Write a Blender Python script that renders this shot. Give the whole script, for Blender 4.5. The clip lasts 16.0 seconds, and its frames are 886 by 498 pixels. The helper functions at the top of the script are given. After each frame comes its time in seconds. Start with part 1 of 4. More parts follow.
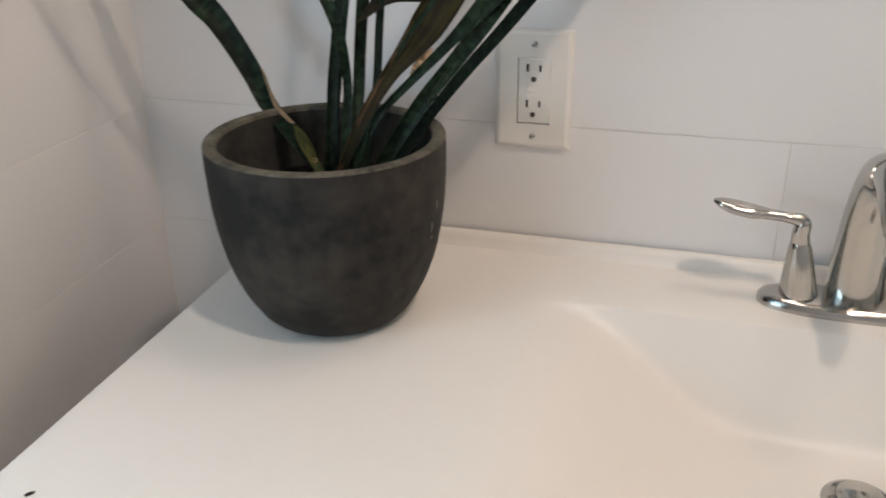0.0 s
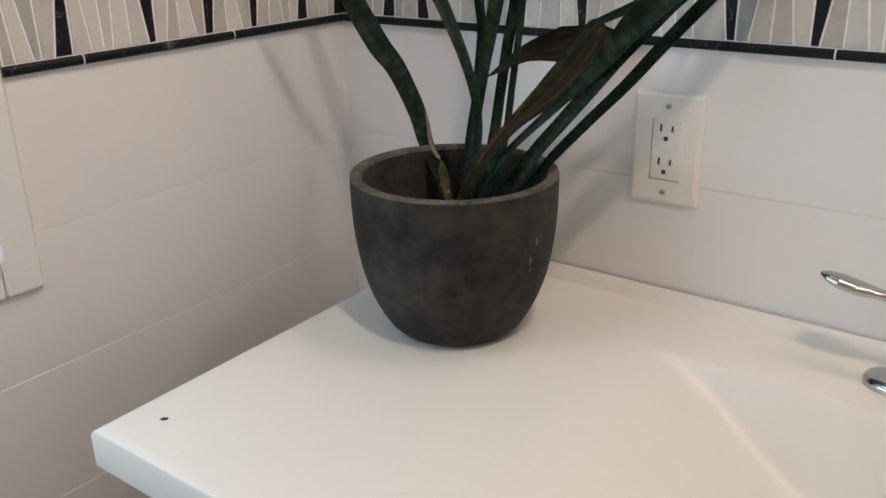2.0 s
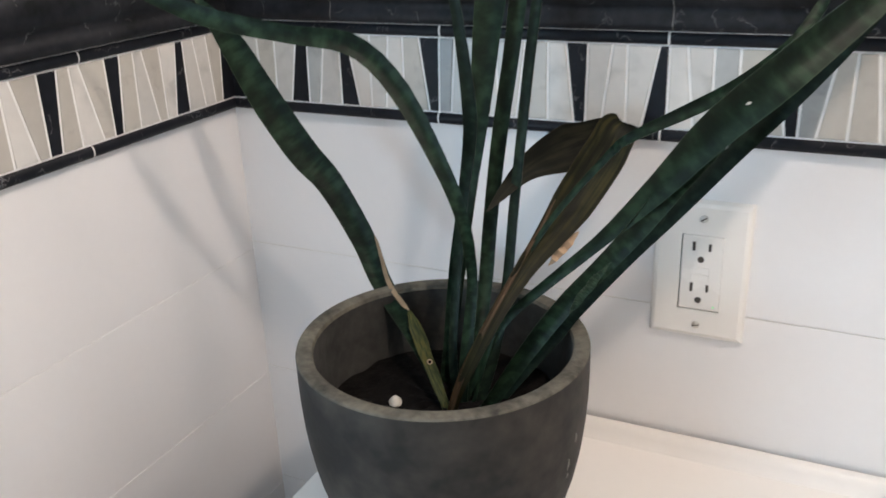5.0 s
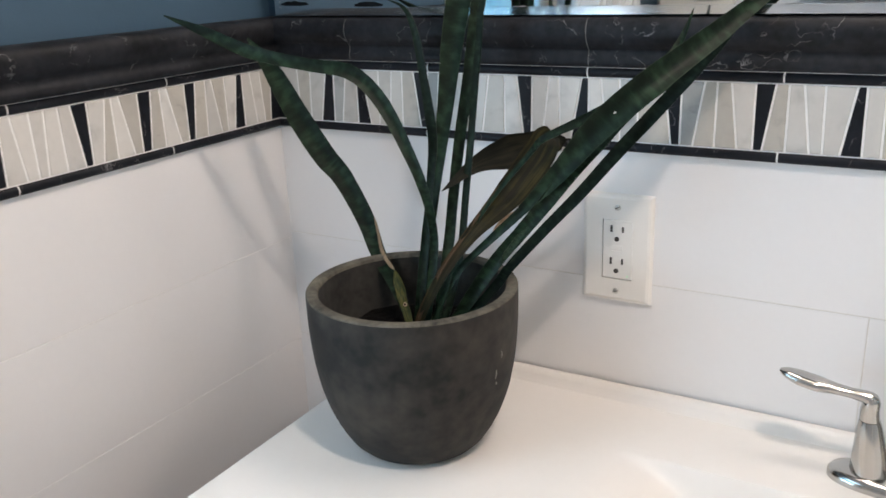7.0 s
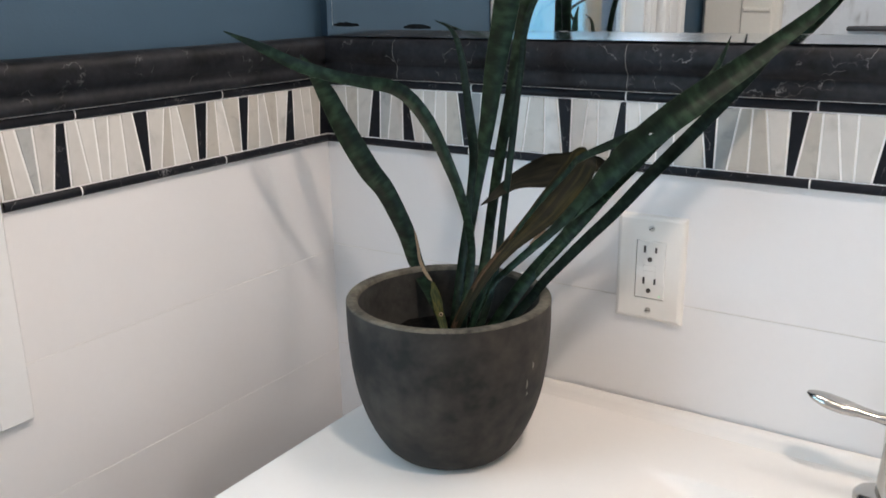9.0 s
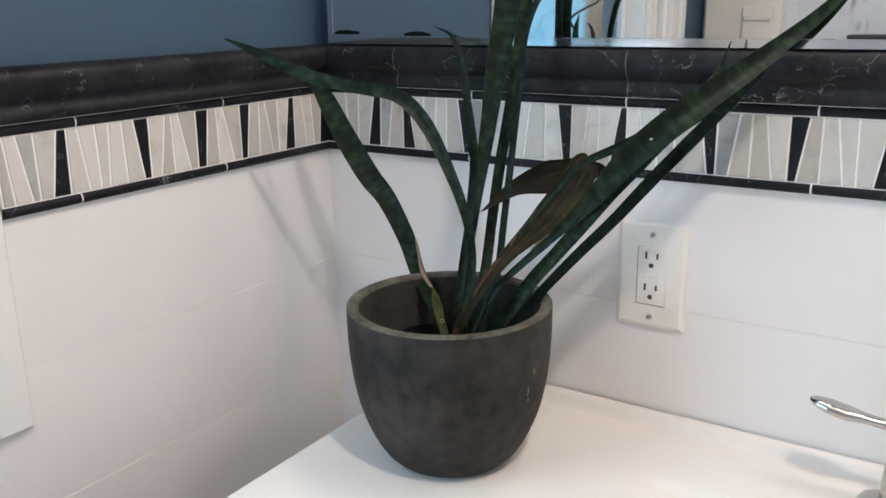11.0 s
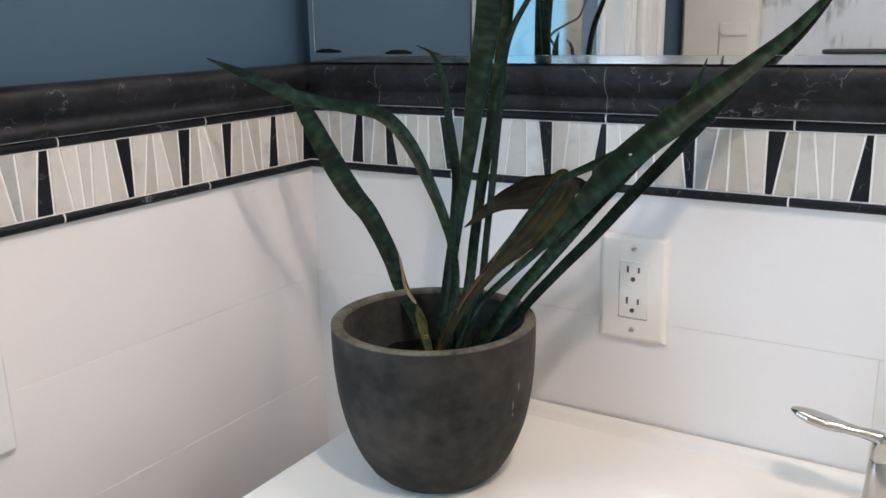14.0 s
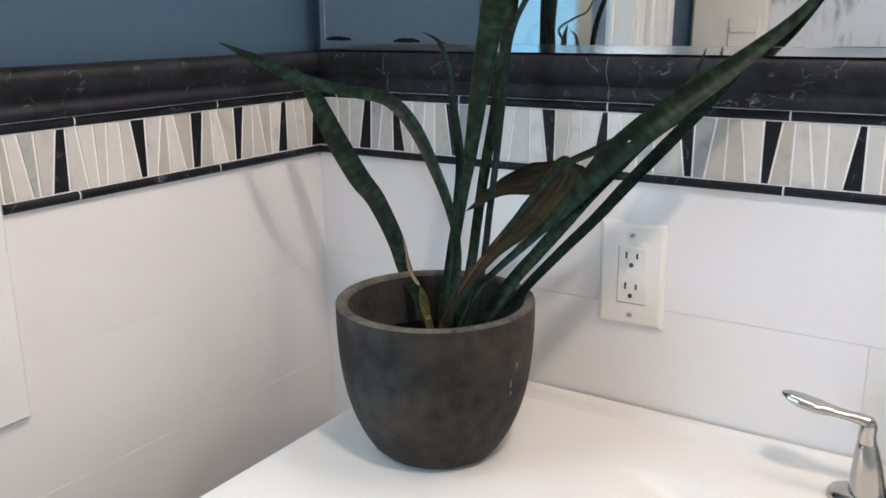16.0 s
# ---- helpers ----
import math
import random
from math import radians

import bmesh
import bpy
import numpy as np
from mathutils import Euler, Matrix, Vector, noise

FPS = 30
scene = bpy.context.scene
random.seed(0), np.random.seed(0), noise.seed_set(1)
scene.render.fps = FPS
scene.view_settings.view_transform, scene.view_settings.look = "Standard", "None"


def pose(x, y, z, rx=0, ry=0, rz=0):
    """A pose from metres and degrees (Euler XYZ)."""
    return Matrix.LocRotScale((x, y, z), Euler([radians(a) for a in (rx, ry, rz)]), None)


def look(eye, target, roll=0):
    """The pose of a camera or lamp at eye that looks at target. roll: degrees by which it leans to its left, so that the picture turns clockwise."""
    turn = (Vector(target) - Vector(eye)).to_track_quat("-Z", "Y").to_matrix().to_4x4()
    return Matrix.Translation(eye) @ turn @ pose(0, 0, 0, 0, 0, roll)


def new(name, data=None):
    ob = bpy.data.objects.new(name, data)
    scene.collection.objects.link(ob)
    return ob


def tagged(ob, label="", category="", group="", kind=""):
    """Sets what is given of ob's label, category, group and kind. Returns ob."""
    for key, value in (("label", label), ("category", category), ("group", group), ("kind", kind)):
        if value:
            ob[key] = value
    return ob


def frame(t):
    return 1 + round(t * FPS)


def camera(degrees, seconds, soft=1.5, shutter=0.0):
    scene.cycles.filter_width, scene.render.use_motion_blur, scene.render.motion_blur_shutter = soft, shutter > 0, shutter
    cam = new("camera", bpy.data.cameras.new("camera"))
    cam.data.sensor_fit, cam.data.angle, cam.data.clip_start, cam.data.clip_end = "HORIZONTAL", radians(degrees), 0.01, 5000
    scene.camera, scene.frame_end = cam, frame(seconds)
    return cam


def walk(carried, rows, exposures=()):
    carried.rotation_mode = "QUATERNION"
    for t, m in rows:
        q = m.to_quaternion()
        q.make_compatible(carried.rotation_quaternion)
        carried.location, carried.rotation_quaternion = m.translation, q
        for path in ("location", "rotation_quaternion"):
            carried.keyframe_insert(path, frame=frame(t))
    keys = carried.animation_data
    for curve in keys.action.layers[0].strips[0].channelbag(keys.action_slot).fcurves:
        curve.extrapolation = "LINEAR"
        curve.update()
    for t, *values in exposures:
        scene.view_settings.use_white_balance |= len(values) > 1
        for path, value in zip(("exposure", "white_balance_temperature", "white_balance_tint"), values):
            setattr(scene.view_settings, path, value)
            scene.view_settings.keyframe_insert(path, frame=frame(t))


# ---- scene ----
cam = camera(54.1, 16.0, 1.6, 0.5)
PATH = [
    (0, (0.629, -0.873, 1.324), (0.112, 0.862, 0.475), -0.9),
    (0.5, (0.654, -0.914, 1.34), (0.001, 0.783, 0.507), -0.9),
    (1, (0.746, -0.898, 1.35), (-0.142, 0.713, 0.564), -0.3),
    (1.5, (0.825, -0.9, 1.34), (-0.234, 0.627, 0.601), -0.5),
    (2, (0.823, -0.886, 1.345), (-0.29, 0.602, 0.605), -1.2),
    (2.5, (0.764, -0.832, 1.347), (-0.327, 0.666, 0.594), -1.7),
    (3, (0.646, -0.745, 1.343), (-0.356, 0.8, 0.565), -2.7),
    (3.5, (0.52, -0.674, 1.348), (-0.415, 0.895, 0.532), -3.6),
    (4, (0.478, -0.643, 1.349), (-0.422, 0.926, 0.496), -3.1),
    (4.5, (0.52, -0.658, 1.37), (-0.293, 0.973, 0.546), -1.5),
    (5, (0.568, -0.697, 1.392), (-0.243, 0.968, 0.637), -2.2),
    (5.2, (0.582, -0.714, 1.396), (-0.231, 0.96, 0.663), -2.7),
    (7.3, (0.778, -0.895, 1.401), (-0.224, 0.72, 0.779), -1.6),
    (7.5, (0.771, -0.9, 1.398), (-0.249, 0.707, 0.782), -1.1),
    (8, (0.783, -0.914, 1.399), (-0.267, 0.683, 0.81), -1.0),
    (8.5, (0.793, -0.917, 1.404), (-0.279, 0.679, 0.852), -1.0),
    (9, (0.788, -0.912, 1.394), (-0.267, 0.69, 0.828), -0.9),
    (9.2, (0.786, -0.911, 1.392), (-0.263, 0.692, 0.816), -0.8),
    (11.5, (0.789, -0.911, 1.389), (-0.272, 0.7, 0.861), -1.1),
    (12, (0.787, -0.913, 1.389), (-0.264, 0.709, 0.874), -1.3),
    (12.5, (0.787, -0.917, 1.389), (-0.262, 0.708, 0.877), -1.3),
    (13, (0.786, -0.915, 1.391), (-0.258, 0.712, 0.877), -1.2),
    (13.5, (0.788, -0.918, 1.393), (-0.244, 0.717, 0.882), -1.3),
    (14, (0.792, -0.915, 1.391), (-0.243, 0.719, 0.883), -1.4),
    (14.5, (0.795, -0.913, 1.392), (-0.235, 0.724, 0.883), -1.4),
    (15, (0.796, -0.918, 1.389), (-0.236, 0.718, 0.881), -1.0),
    (15.5, (0.803, -0.928, 1.387), (-0.24, 0.7, 0.876), -0.6),
    (16, (0.813, -0.935, 1.384), (-0.239, 0.685, 0.866), -0.6),
]
EXPOSURE = [(0.0, -1.07, 7800, 19.5), (2.5, -1.12, 7700, 19.5), (3.0, -1.04, 7350, 18.0), (4.0, -0.54, 7200, 18), (5.0, -0.46, 7150, 18), (7.3, -0.58, 7100, 17.5), (16.0, -0.55, 7050, 18)]
walk(cam, [(t, look(eye, target, roll)) for t, eye, target, roll in PATH], EXPOSURE)

# ---- world and lights ----
world = bpy.data.worlds.new("world")
scene.world = world
world.use_nodes = True
wn, wl = world.node_tree.nodes, world.node_tree.links
sky = wn.new("ShaderNodeTexSky")
sky.sky_type, sky.sun_disc = "NISHITA", False
sky.sun_elevation, sky.sun_rotation = radians(35), radians(90)
wl.new(sky.outputs[0], wn["Background"].inputs[0])
wn["Background"].inputs[1].default_value = 0.1


def area_lamp(name, eye, target, size, size_y, watts, colour):
    data = bpy.data.lights.new(name, "AREA")
    data.shape, data.size, data.size_y, data.energy, data.color = "RECTANGLE", size, size_y, watts, colour
    ob = new(name, data)
    ob.matrix_world = look(eye, target)
    return ob


area_lamp("ceiling_lamp_light", (1.02, -0.72, 2.325), (1.02, -0.72, 0), 0.08, 0.08, 14.2, (1.0, 0.92, 0.84))
# Added lamps, standing in for ceiling light thrown back by the mirror.
for lamp_x, watts in ((0.62, 2.6), (1.08, 3.8)):
    area_lamp("mirror_bounce_lamp", (lamp_x, -0.085, 2.06), (0.15, -0.55, 1.1), 0.26, 0.13, watts, (1.0, 0.93, 0.87))
area_lamp("window_light", (0.030, -0.86, 1.84), (0.90, -0.50, 1.40), 0.46, 0.46, 3.7, (0.46, 0.75, 1.0))
area_lamp("window_light_low", (0.030, -0.84, 1.15), (0.80, -0.40, 1.10), 0.40, 0.18, 3.8, (0.46, 0.75, 1.0))

# ---- materials ----
MATS = {}


def material(name, colour, rough=0.5, metal=0.0, vary=0.08, scale=20.0, fine=120.0, bump=0.05, bump_scale=200.0, spec=0.5, tint=None,
             coat=0.0, rough_vary=0.1):
    """Principled material with colour variation at two scales, uneven roughness and a fine bump, in object space."""
    m = bpy.data.materials.new(name)
    m.use_nodes = True
    n, l = m.node_tree.nodes, m.node_tree.links
    b = n["Principled BSDF"]
    co = n.new("ShaderNodeTexCoord")
    big, small = n.new("ShaderNodeTexNoise"), n.new("ShaderNodeTexNoise")
    big.inputs["Scale"].default_value, small.inputs["Scale"].default_value = scale, fine
    big.inputs["Detail"].default_value = 5
    for t in (big, small):
        l.new(co.outputs["Object"], t.inputs["Vector"])
    mixf = n.new("ShaderNodeMath")
    mixf.operation = "MULTIPLY_ADD"
    mixf.inputs[1].default_value = 0.35
    l.new(small.outputs[0], mixf.inputs[0])
    half = n.new("ShaderNodeMath")
    half.operation = "MULTIPLY"
    half.inputs[1].default_value = 0.65
    l.new(big.outputs[0], half.inputs[0])
    l.new(half.outputs[0], mixf.inputs[2])
    ramp = n.new("ShaderNodeValToRGB")
    ramp.color_ramp.elements[0].position, ramp.color_ramp.elements[1].position = 0.3, 0.7
    dark = tint or tuple(c * (1 - vary) for c in colour)
    light = tuple(min(1, c * (1 + vary)) for c in colour)
    ramp.color_ramp.elements[0].color, ramp.color_ramp.elements[1].color = (*dark, 1), (*light, 1)
    l.new(mixf.outputs[0], ramp.inputs[0])
    l.new(ramp.outputs[0], b.inputs["Base Color"])
    rr = n.new("ShaderNodeMapRange")
    rr.inputs["To Min"].default_value, rr.inputs["To Max"].default_value = max(0.02, rough - rough_vary), min(1, rough + rough_vary)
    l.new(big.outputs[0], rr.inputs[0])
    l.new(rr.outputs[0], b.inputs["Roughness"])
    b.inputs["Metallic"].default_value = metal
    b.inputs["Specular IOR Level"].default_value = spec
    b.inputs["Coat Weight"].default_value = coat
    if bump:
        bt, bp = n.new("ShaderNodeTexNoise"), n.new("ShaderNodeBump")
        bt.inputs["Scale"].default_value, bt.inputs["Detail"].default_value = bump_scale, 4
        l.new(co.outputs["Object"], bt.inputs["Vector"])
        bp.inputs["Strength"].default_value, bp.inputs["Distance"].default_value = bump, 0.002
        l.new(bt.outputs[0], bp.inputs["Height"])
        l.new(bp.outputs[0], b.inputs["Normal"])
    MATS[name] = m
    return m


def veined(name, base, vein, scale=9.0, width=0.018, rough=0.3, cloud=0.5, axis=(1, 1, 1)):
    """Polished stone: clouded base with thin broken veins."""
    m = material(name, base, rough, vary=cloud, scale=scale, bump=0.02)
    n, l = m.node_tree.nodes, m.node_tree.links
    b = n["Principled BSDF"]
    old = b.inputs["Base Color"].links[0].from_socket
    co, mp = n.new("ShaderNodeTexCoord"), n.new("ShaderNodeMapping")
    mp.inputs["Scale"].default_value = axis
    l.new(co.outputs["Object"], mp.inputs[0])
    warp = n.new("ShaderNodeTexNoise")
    warp.inputs["Scale"].default_value, warp.inputs["Detail"].default_value = scale * 1.7, 6
    l.new(mp.outputs[0], warp.inputs["Vector"])
    sub, ab = n.new("ShaderNodeMath"), n.new("ShaderNodeMath")
    sub.operation, ab.operation = "SUBTRACT", "ABSOLUTE"
    sub.inputs[1].default_value = 0.5
    l.new(warp.outputs[0], sub.inputs[0])
    l.new(sub.outputs[0], ab.inputs[0])
    thin = n.new("ShaderNodeMapRange")
    thin.inputs["From Max"].default_value, thin.inputs["To Min"].default_value, thin.inputs["To Max"].default_value = width, 1, 0
    l.new(ab.outputs[0], thin.inputs[0])
    gate, gr = n.new("ShaderNodeTexNoise"), n.new("ShaderNodeMapRange")
    gate.inputs["Scale"].default_value = scale * 2.3
    gr.inputs["From Min"].default_value, gr.inputs["From Max"].default_value = 0.5, 0.72
    l.new(co.outputs["Object"], gate.inputs["Vector"])
    l.new(gate.outputs[0], gr.inputs[0])
    mul = n.new("ShaderNodeMath")
    mul.operation = "MULTIPLY"
    l.new(thin.outputs[0], mul.inputs[0])
    l.new(gr.outputs[0], mul.inputs[1])
    mx = n.new("ShaderNodeMix")
    mx.data_type = "RGBA"
    mx.inputs["B"].default_value = (*vein, 1)
    l.new(mul.outputs[0], mx.inputs["Factor"])
    l.new(old, mx.inputs["A"])
    l.new(mx.outputs["Result"], b.inputs["Base Color"])
    return m


def by_piece(m, low, high):
    """Multiplies a material's base colour by a random grey for each piece."""
    n, l = m.node_tree.nodes, m.node_tree.links
    b = n["Principled BSDF"]
    old = b.inputs["Base Color"].links[0].from_socket
    info, mr, mx = n.new("ShaderNodeObjectInfo"), n.new("ShaderNodeMapRange"), n.new("ShaderNodeMix")
    mr.inputs["To Min"].default_value, mr.inputs["To Max"].default_value = low, high
    l.new(info.outputs["Random"], mr.inputs[0])
    mx.data_type, mx.blend_type = "RGBA", "MULTIPLY"
    mx.inputs["Factor"].default_value = 1
    l.new(old, mx.inputs["A"])
    l.new(mr.outputs[0], mx.inputs["B"])
    l.new(mx.outputs["Result"], b.inputs["Base Color"])
    return m


def leaf_material(name, dark, light, band, edge, rough=0.38, grain=(0.7, 34, 1)):
    """Leaf: uneven cross bands along the blade, blotches and a paler rim; v of the map runs along the blade."""
    m = bpy.data.materials.new(name)
    m.use_nodes = True
    n, l = m.node_tree.nodes, m.node_tree.links
    b = n["Principled BSDF"]
    uv = n.new("ShaderNodeUVMap")
    mp = n.new("ShaderNodeMapping")
    mp.inputs["Scale"].default_value = grain
    l.new(uv.outputs[0], mp.inputs[0])
    bands = n.new("ShaderNodeTexNoise")
    bands.inputs["Scale"].default_value, bands.inputs["Detail"].default_value = 1.6, 5
    l.new(mp.outputs[0], bands.inputs["Vector"])
    co, blot = n.new("ShaderNodeTexCoord"), n.new("ShaderNodeTexNoise")
    blot.inputs["Scale"].default_value, blot.inputs["Detail"].default_value = 45, 4
    l.new(co.outputs["Object"], blot.inputs["Vector"])
    add = n.new("ShaderNodeMath")
    add.operation = "MULTIPLY_ADD"
    add.inputs[1].default_value = 0.28
    l.new(blot.outputs[0], add.inputs[0])
    h = n.new("ShaderNodeMath")
    h.operation = "MULTIPLY"
    h.inputs[1].default_value = 0.72
    l.new(bands.outputs[0], h.inputs[0])
    l.new(h.outputs[0], add.inputs[2])
    ramp = n.new("ShaderNodeValToRGB")
    e = ramp.color_ramp.elements
    e[0].position, e[0].color, e[1].position, e[1].color = 0.42, (*dark, 1), 0.60, (*light, 1)
    mid = e.new(0.5)
    mid.color = (*band, 1)
    l.new(add.outputs[0], ramp.inputs[0])
    sep, su, ab, mr = (n.new(k) for k in ("ShaderNodeSeparateXYZ", "ShaderNodeMath", "ShaderNodeMath", "ShaderNodeMapRange"))
    l.new(uv.outputs[0], sep.inputs[0])
    su.operation, ab.operation = "SUBTRACT", "ABSOLUTE"
    su.inputs[1].default_value = 0.5
    l.new(sep.outputs[0], su.inputs[0])
    l.new(su.outputs[0], ab.inputs[0])
    mr.inputs["From Min"].default_value, mr.inputs["From Max"].default_value = 0.46, 0.5
    l.new(ab.outputs[0], mr.inputs[0])
    mx = n.new("ShaderNodeMix")
    mx.data_type = "RGBA"
    mx.inputs["B"].default_value = (*edge, 1)
    l.new(mr.outputs[0], mx.inputs["Factor"])
    l.new(ramp.outputs[0], mx.inputs["A"])
    l.new(mx.outputs["Result"], b.inputs["Base Color"])
    b.inputs["Roughness"].default_value = rough
    b.inputs["Specular IOR Level"].default_value = 0.14
    bp = n.new("ShaderNodeBump")
    bp.inputs["Strength"].default_value, bp.inputs["Distance"].default_value = 0.25, 0.002
    l.new(add.outputs[0], bp.inputs["Height"])
    l.new(bp.outputs[0], b.inputs["Normal"])
    MATS[name] = m
    return m


tile_white = by_piece(material("tile_white", (0.84, 0.83, 0.825), 0.32, vary=0.015, scale=6, bump=0.04, bump_scale=60), 0.96, 1.0)
grout_white = material("grout_white", (0.76, 0.73, 0.68), 0.9, vary=0.05, scale=30, bump=0.3, bump_scale=500)
grout_pale = material("grout_pale", (0.88, 0.87, 0.85), 0.85, vary=0.05, scale=40, bump=0.3, bump_scale=600)
grout_worn = material("grout_worn", (0.17, 0.165, 0.16), 0.9, vary=0.5, scale=150)
stone_black = veined("stone_black", (0.014, 0.015, 0.018), (0.30, 0.30, 0.31), 17, 0.008, 0.50, 0.9)
liner_black = veined("liner_black", (0.009, 0.010, 0.014), (0.26, 0.26, 0.27), 18, 0.009, 0.45, 0.5)
mosaic_white = by_piece(veined("mosaic_white", (0.68, 0.66, 0.622), (0.50, 0.49, 0.46), 12, 0.07, 0.33, 0.07), 0.84, 1.0)
mosaic_cream = by_piece(veined("mosaic_cream", (0.56, 0.53, 0.475), (0.44, 0.41, 0.37), 16, 0.05, 0.33, 0.08), 0.85, 1.0)
mosaic_grey = by_piece(veined("mosaic_grey", (0.40, 0.41, 0.40), (0.25, 0.26, 0.26), 16, 0.05, 0.33, 0.12), 0.85, 1.1)
paint_blue = material("paint_blue", (0.038, 0.087, 0.136), 0.6, vary=0.04, scale=8, bump=0.12, bump_scale=350)
paint_white = material("paint_white", (0.80, 0.80, 0.79), 0.4, vary=0.02, scale=10, bump=0.05, bump_scale=150)
paint_cream = material("paint_cream", (0.83, 0.79, 0.72), 0.42, vary=0.03, scale=8, bump=0.05, bump_scale=150)
ceiling_paint = material("ceiling_paint", (0.80, 0.80, 0.79), 0.85, vary=0.02, bump=0.1)
floor_tile = by_piece(material("floor_tile", (0.30, 0.295, 0.285), 0.4, vary=0.08, scale=9), 0.92, 1.0)
shower_marble = veined("shower_marble", (0.72, 0.75, 0.79), (0.20, 0.21, 0.22), 5, 0.06, 0.3, 0.05, (2.6, 2.6, 0.5))
cultured_white = material("cultured_white", (0.80, 0.773, 0.732), 0.38, vary=0.015, scale=5, bump=0.0, coat=0.0, rough_vary=0.05)
cabinet_wood = material("cabinet_wood", (0.055, 0.030, 0.022), 0.4, vary=0.35, scale=14, bump=0.1)
chrome = material("chrome", (0.50, 0.49, 0.465), 0.15, 1.0, vary=0.03, scale=30, bump=0.0, rough_vary=0.03)
plate_plastic = material("plate_plastic", (0.84, 0.815, 0.77), 0.33, vary=0.015, bump=0.0)
device_plastic = material("device_plastic", (0.80, 0.78, 0.74), 0.28, vary=0.015, bump=0.0)
slot_dark = material("slot_dark", (0.060, 0.052, 0.045), 0.7, bump=0.0)
screw_steel = material("screw_steel", (0.60, 0.58, 0.54), 0.35, 0.8, bump=0.0)
pot_clay = material("pot_clay", (0.0215, 0.0180, 0.0146), 0.8, vary=0.9, scale=11, fine=55, bump=0.10, bump_scale=220)
for node in pot_clay.node_tree.nodes:
    if node.bl_idname == "ShaderNodeValToRGB":
        node.color_ramp.elements[0].position, node.color_ramp.elements[1].position = 0.40, 0.62
rim_clay = material("rim_clay", (0.090, 0.082, 0.064), 0.85, vary=0.85, scale=30, fine=160, bump=0.3, bump_scale=260)
lining_clay = material("lining_clay", (0.030, 0.029, 0.026), 0.85, vary=0.7, scale=22, fine=120, bump=0.25, bump_scale=200)
rim_chip = material("rim_chip", (0.17, 0.165, 0.15), 0.8, bump=0.0)
soil_dark = material("soil_dark", (0.0062, 0.0054, 0.0050), 0.95, vary=0.6, scale=60, bump=0.9, bump_scale=180, spec=0.08)
pebble_pale = material("pebble_pale", (0.55, 0.52, 0.46), 0.7)
leaf_green = leaf_material("leaf_green", (0.0044, 0.0094, 0.0060), (0.0170, 0.0390, 0.0215), (0.0078, 0.0178, 0.0104), (0.024, 0.042, 0.025), 0.46)
leaf_dark = leaf_material("leaf_dark", (0.0054, 0.0108, 0.0078), (0.0150, 0.0310, 0.0190), (0.0080, 0.0160, 0.0110), (0.018, 0.030, 0.020), 0.48)
leaf_pale = leaf_material("leaf_pale", (0.010, 0.021, 0.013), (0.030, 0.058, 0.034), (0.018, 0.036, 0.022), (0.035, 0.055, 0.036), 0.46)
leaf_brown = leaf_material("leaf_brown", (0.0050, 0.0056, 0.0042), (0.0175, 0.0170, 0.0105), (0.0088, 0.0094, 0.0064), (0.018, 0.016, 0.009), 0.65, (5, 3, 1))
leaf_stalk = leaf_material("leaf_stalk", (0.030, 0.020, 0.011), (0.10, 0.062, 0.036), (0.055, 0.036, 0.020), (0.05, 0.035, 0.02), 0.6, (9, 4, 1))
dry_pale = material("dry_pale", (0.46, 0.33, 0.22), 0.7, vary=0.2, scale=90)
leaf_olive = leaf_material("leaf_olive", (0.0066, 0.0068, 0.0040), (0.034, 0.031, 0.010), (0.0125, 0.0130, 0.0058), (0.032, 0.028, 0.012), 0.6, (5, 2.2, 1))
dry_tan = material("dry_tan", (0.24, 0.17, 0.105), 0.7, vary=0.3, scale=80)
sprout_yellow = leaf_material("sprout_yellow", (0.024, 0.036, 0.016), (0.090, 0.082, 0.024), (0.044, 0.052, 0.020), (0.07, 0.065, 0.025), 0.55, (5, 5, 1))
speck_black = material("speck_black", (0.02, 0.018, 0.015), 0.7, bump=0.0)
towel_dark = material("shelf_dark", (0.04, 0.043, 0.05), 0.5)


def glow(name, colour, strength):
    m = bpy.data.materials.new(name)
    m.use_nodes = True
    b = m.node_tree.nodes["Principled BSDF"]
    b.inputs["Base Color"].default_value = (*colour, 1)
    b.inputs["Emission Color"].default_value = (*colour, 1)
    b.inputs["Emission Strength"].default_value = strength
    return m


daylight_glow = glow("daylight_glow", (0.20, 0.58, 0.85), 1.7)
diffuser_glow = glow("diffuser_glow", (1.0, 0.88, 0.74), 2.5)
led_green = glow("led_green", (0.25, 0.8, 0.40), 0.3)

mirror_silver = bpy.data.materials.new("mirror_silver")
mirror_silver.use_nodes = True
_b = mirror_silver.node_tree.nodes["Principled BSDF"]
_b.inputs["Base Color"].default_value = (0.88, 0.91, 0.92, 1)
_b.inputs["Metallic"].default_value, _b.inputs["Roughness"].default_value = 1.0, 0.012

mirror_bevel = bpy.data.materials.new("mirror_bevel")
mirror_bevel.use_nodes = True
_b = mirror_bevel.node_tree.nodes["Principled BSDF"]
_b.inputs["Base Color"].default_value = (0.86, 0.90, 0.92, 1)
_b.inputs["Metallic"].default_value, _b.inputs["Roughness"].default_value = 1.0, 0.10
stain_dark = material("stain_dark", (0.006, 0.008, 0.010), 0.9, vary=0.5, scale=90, bump=0.0, spec=0.1)

glass_clear = bpy.data.materials.new("glass_clear")
glass_clear.use_nodes = True
_b = glass_clear.node_tree.nodes["Principled BSDF"]
_b.inputs["Transmission Weight"].default_value, _b.inputs["Roughness"].default_value = 1.0, 0.05


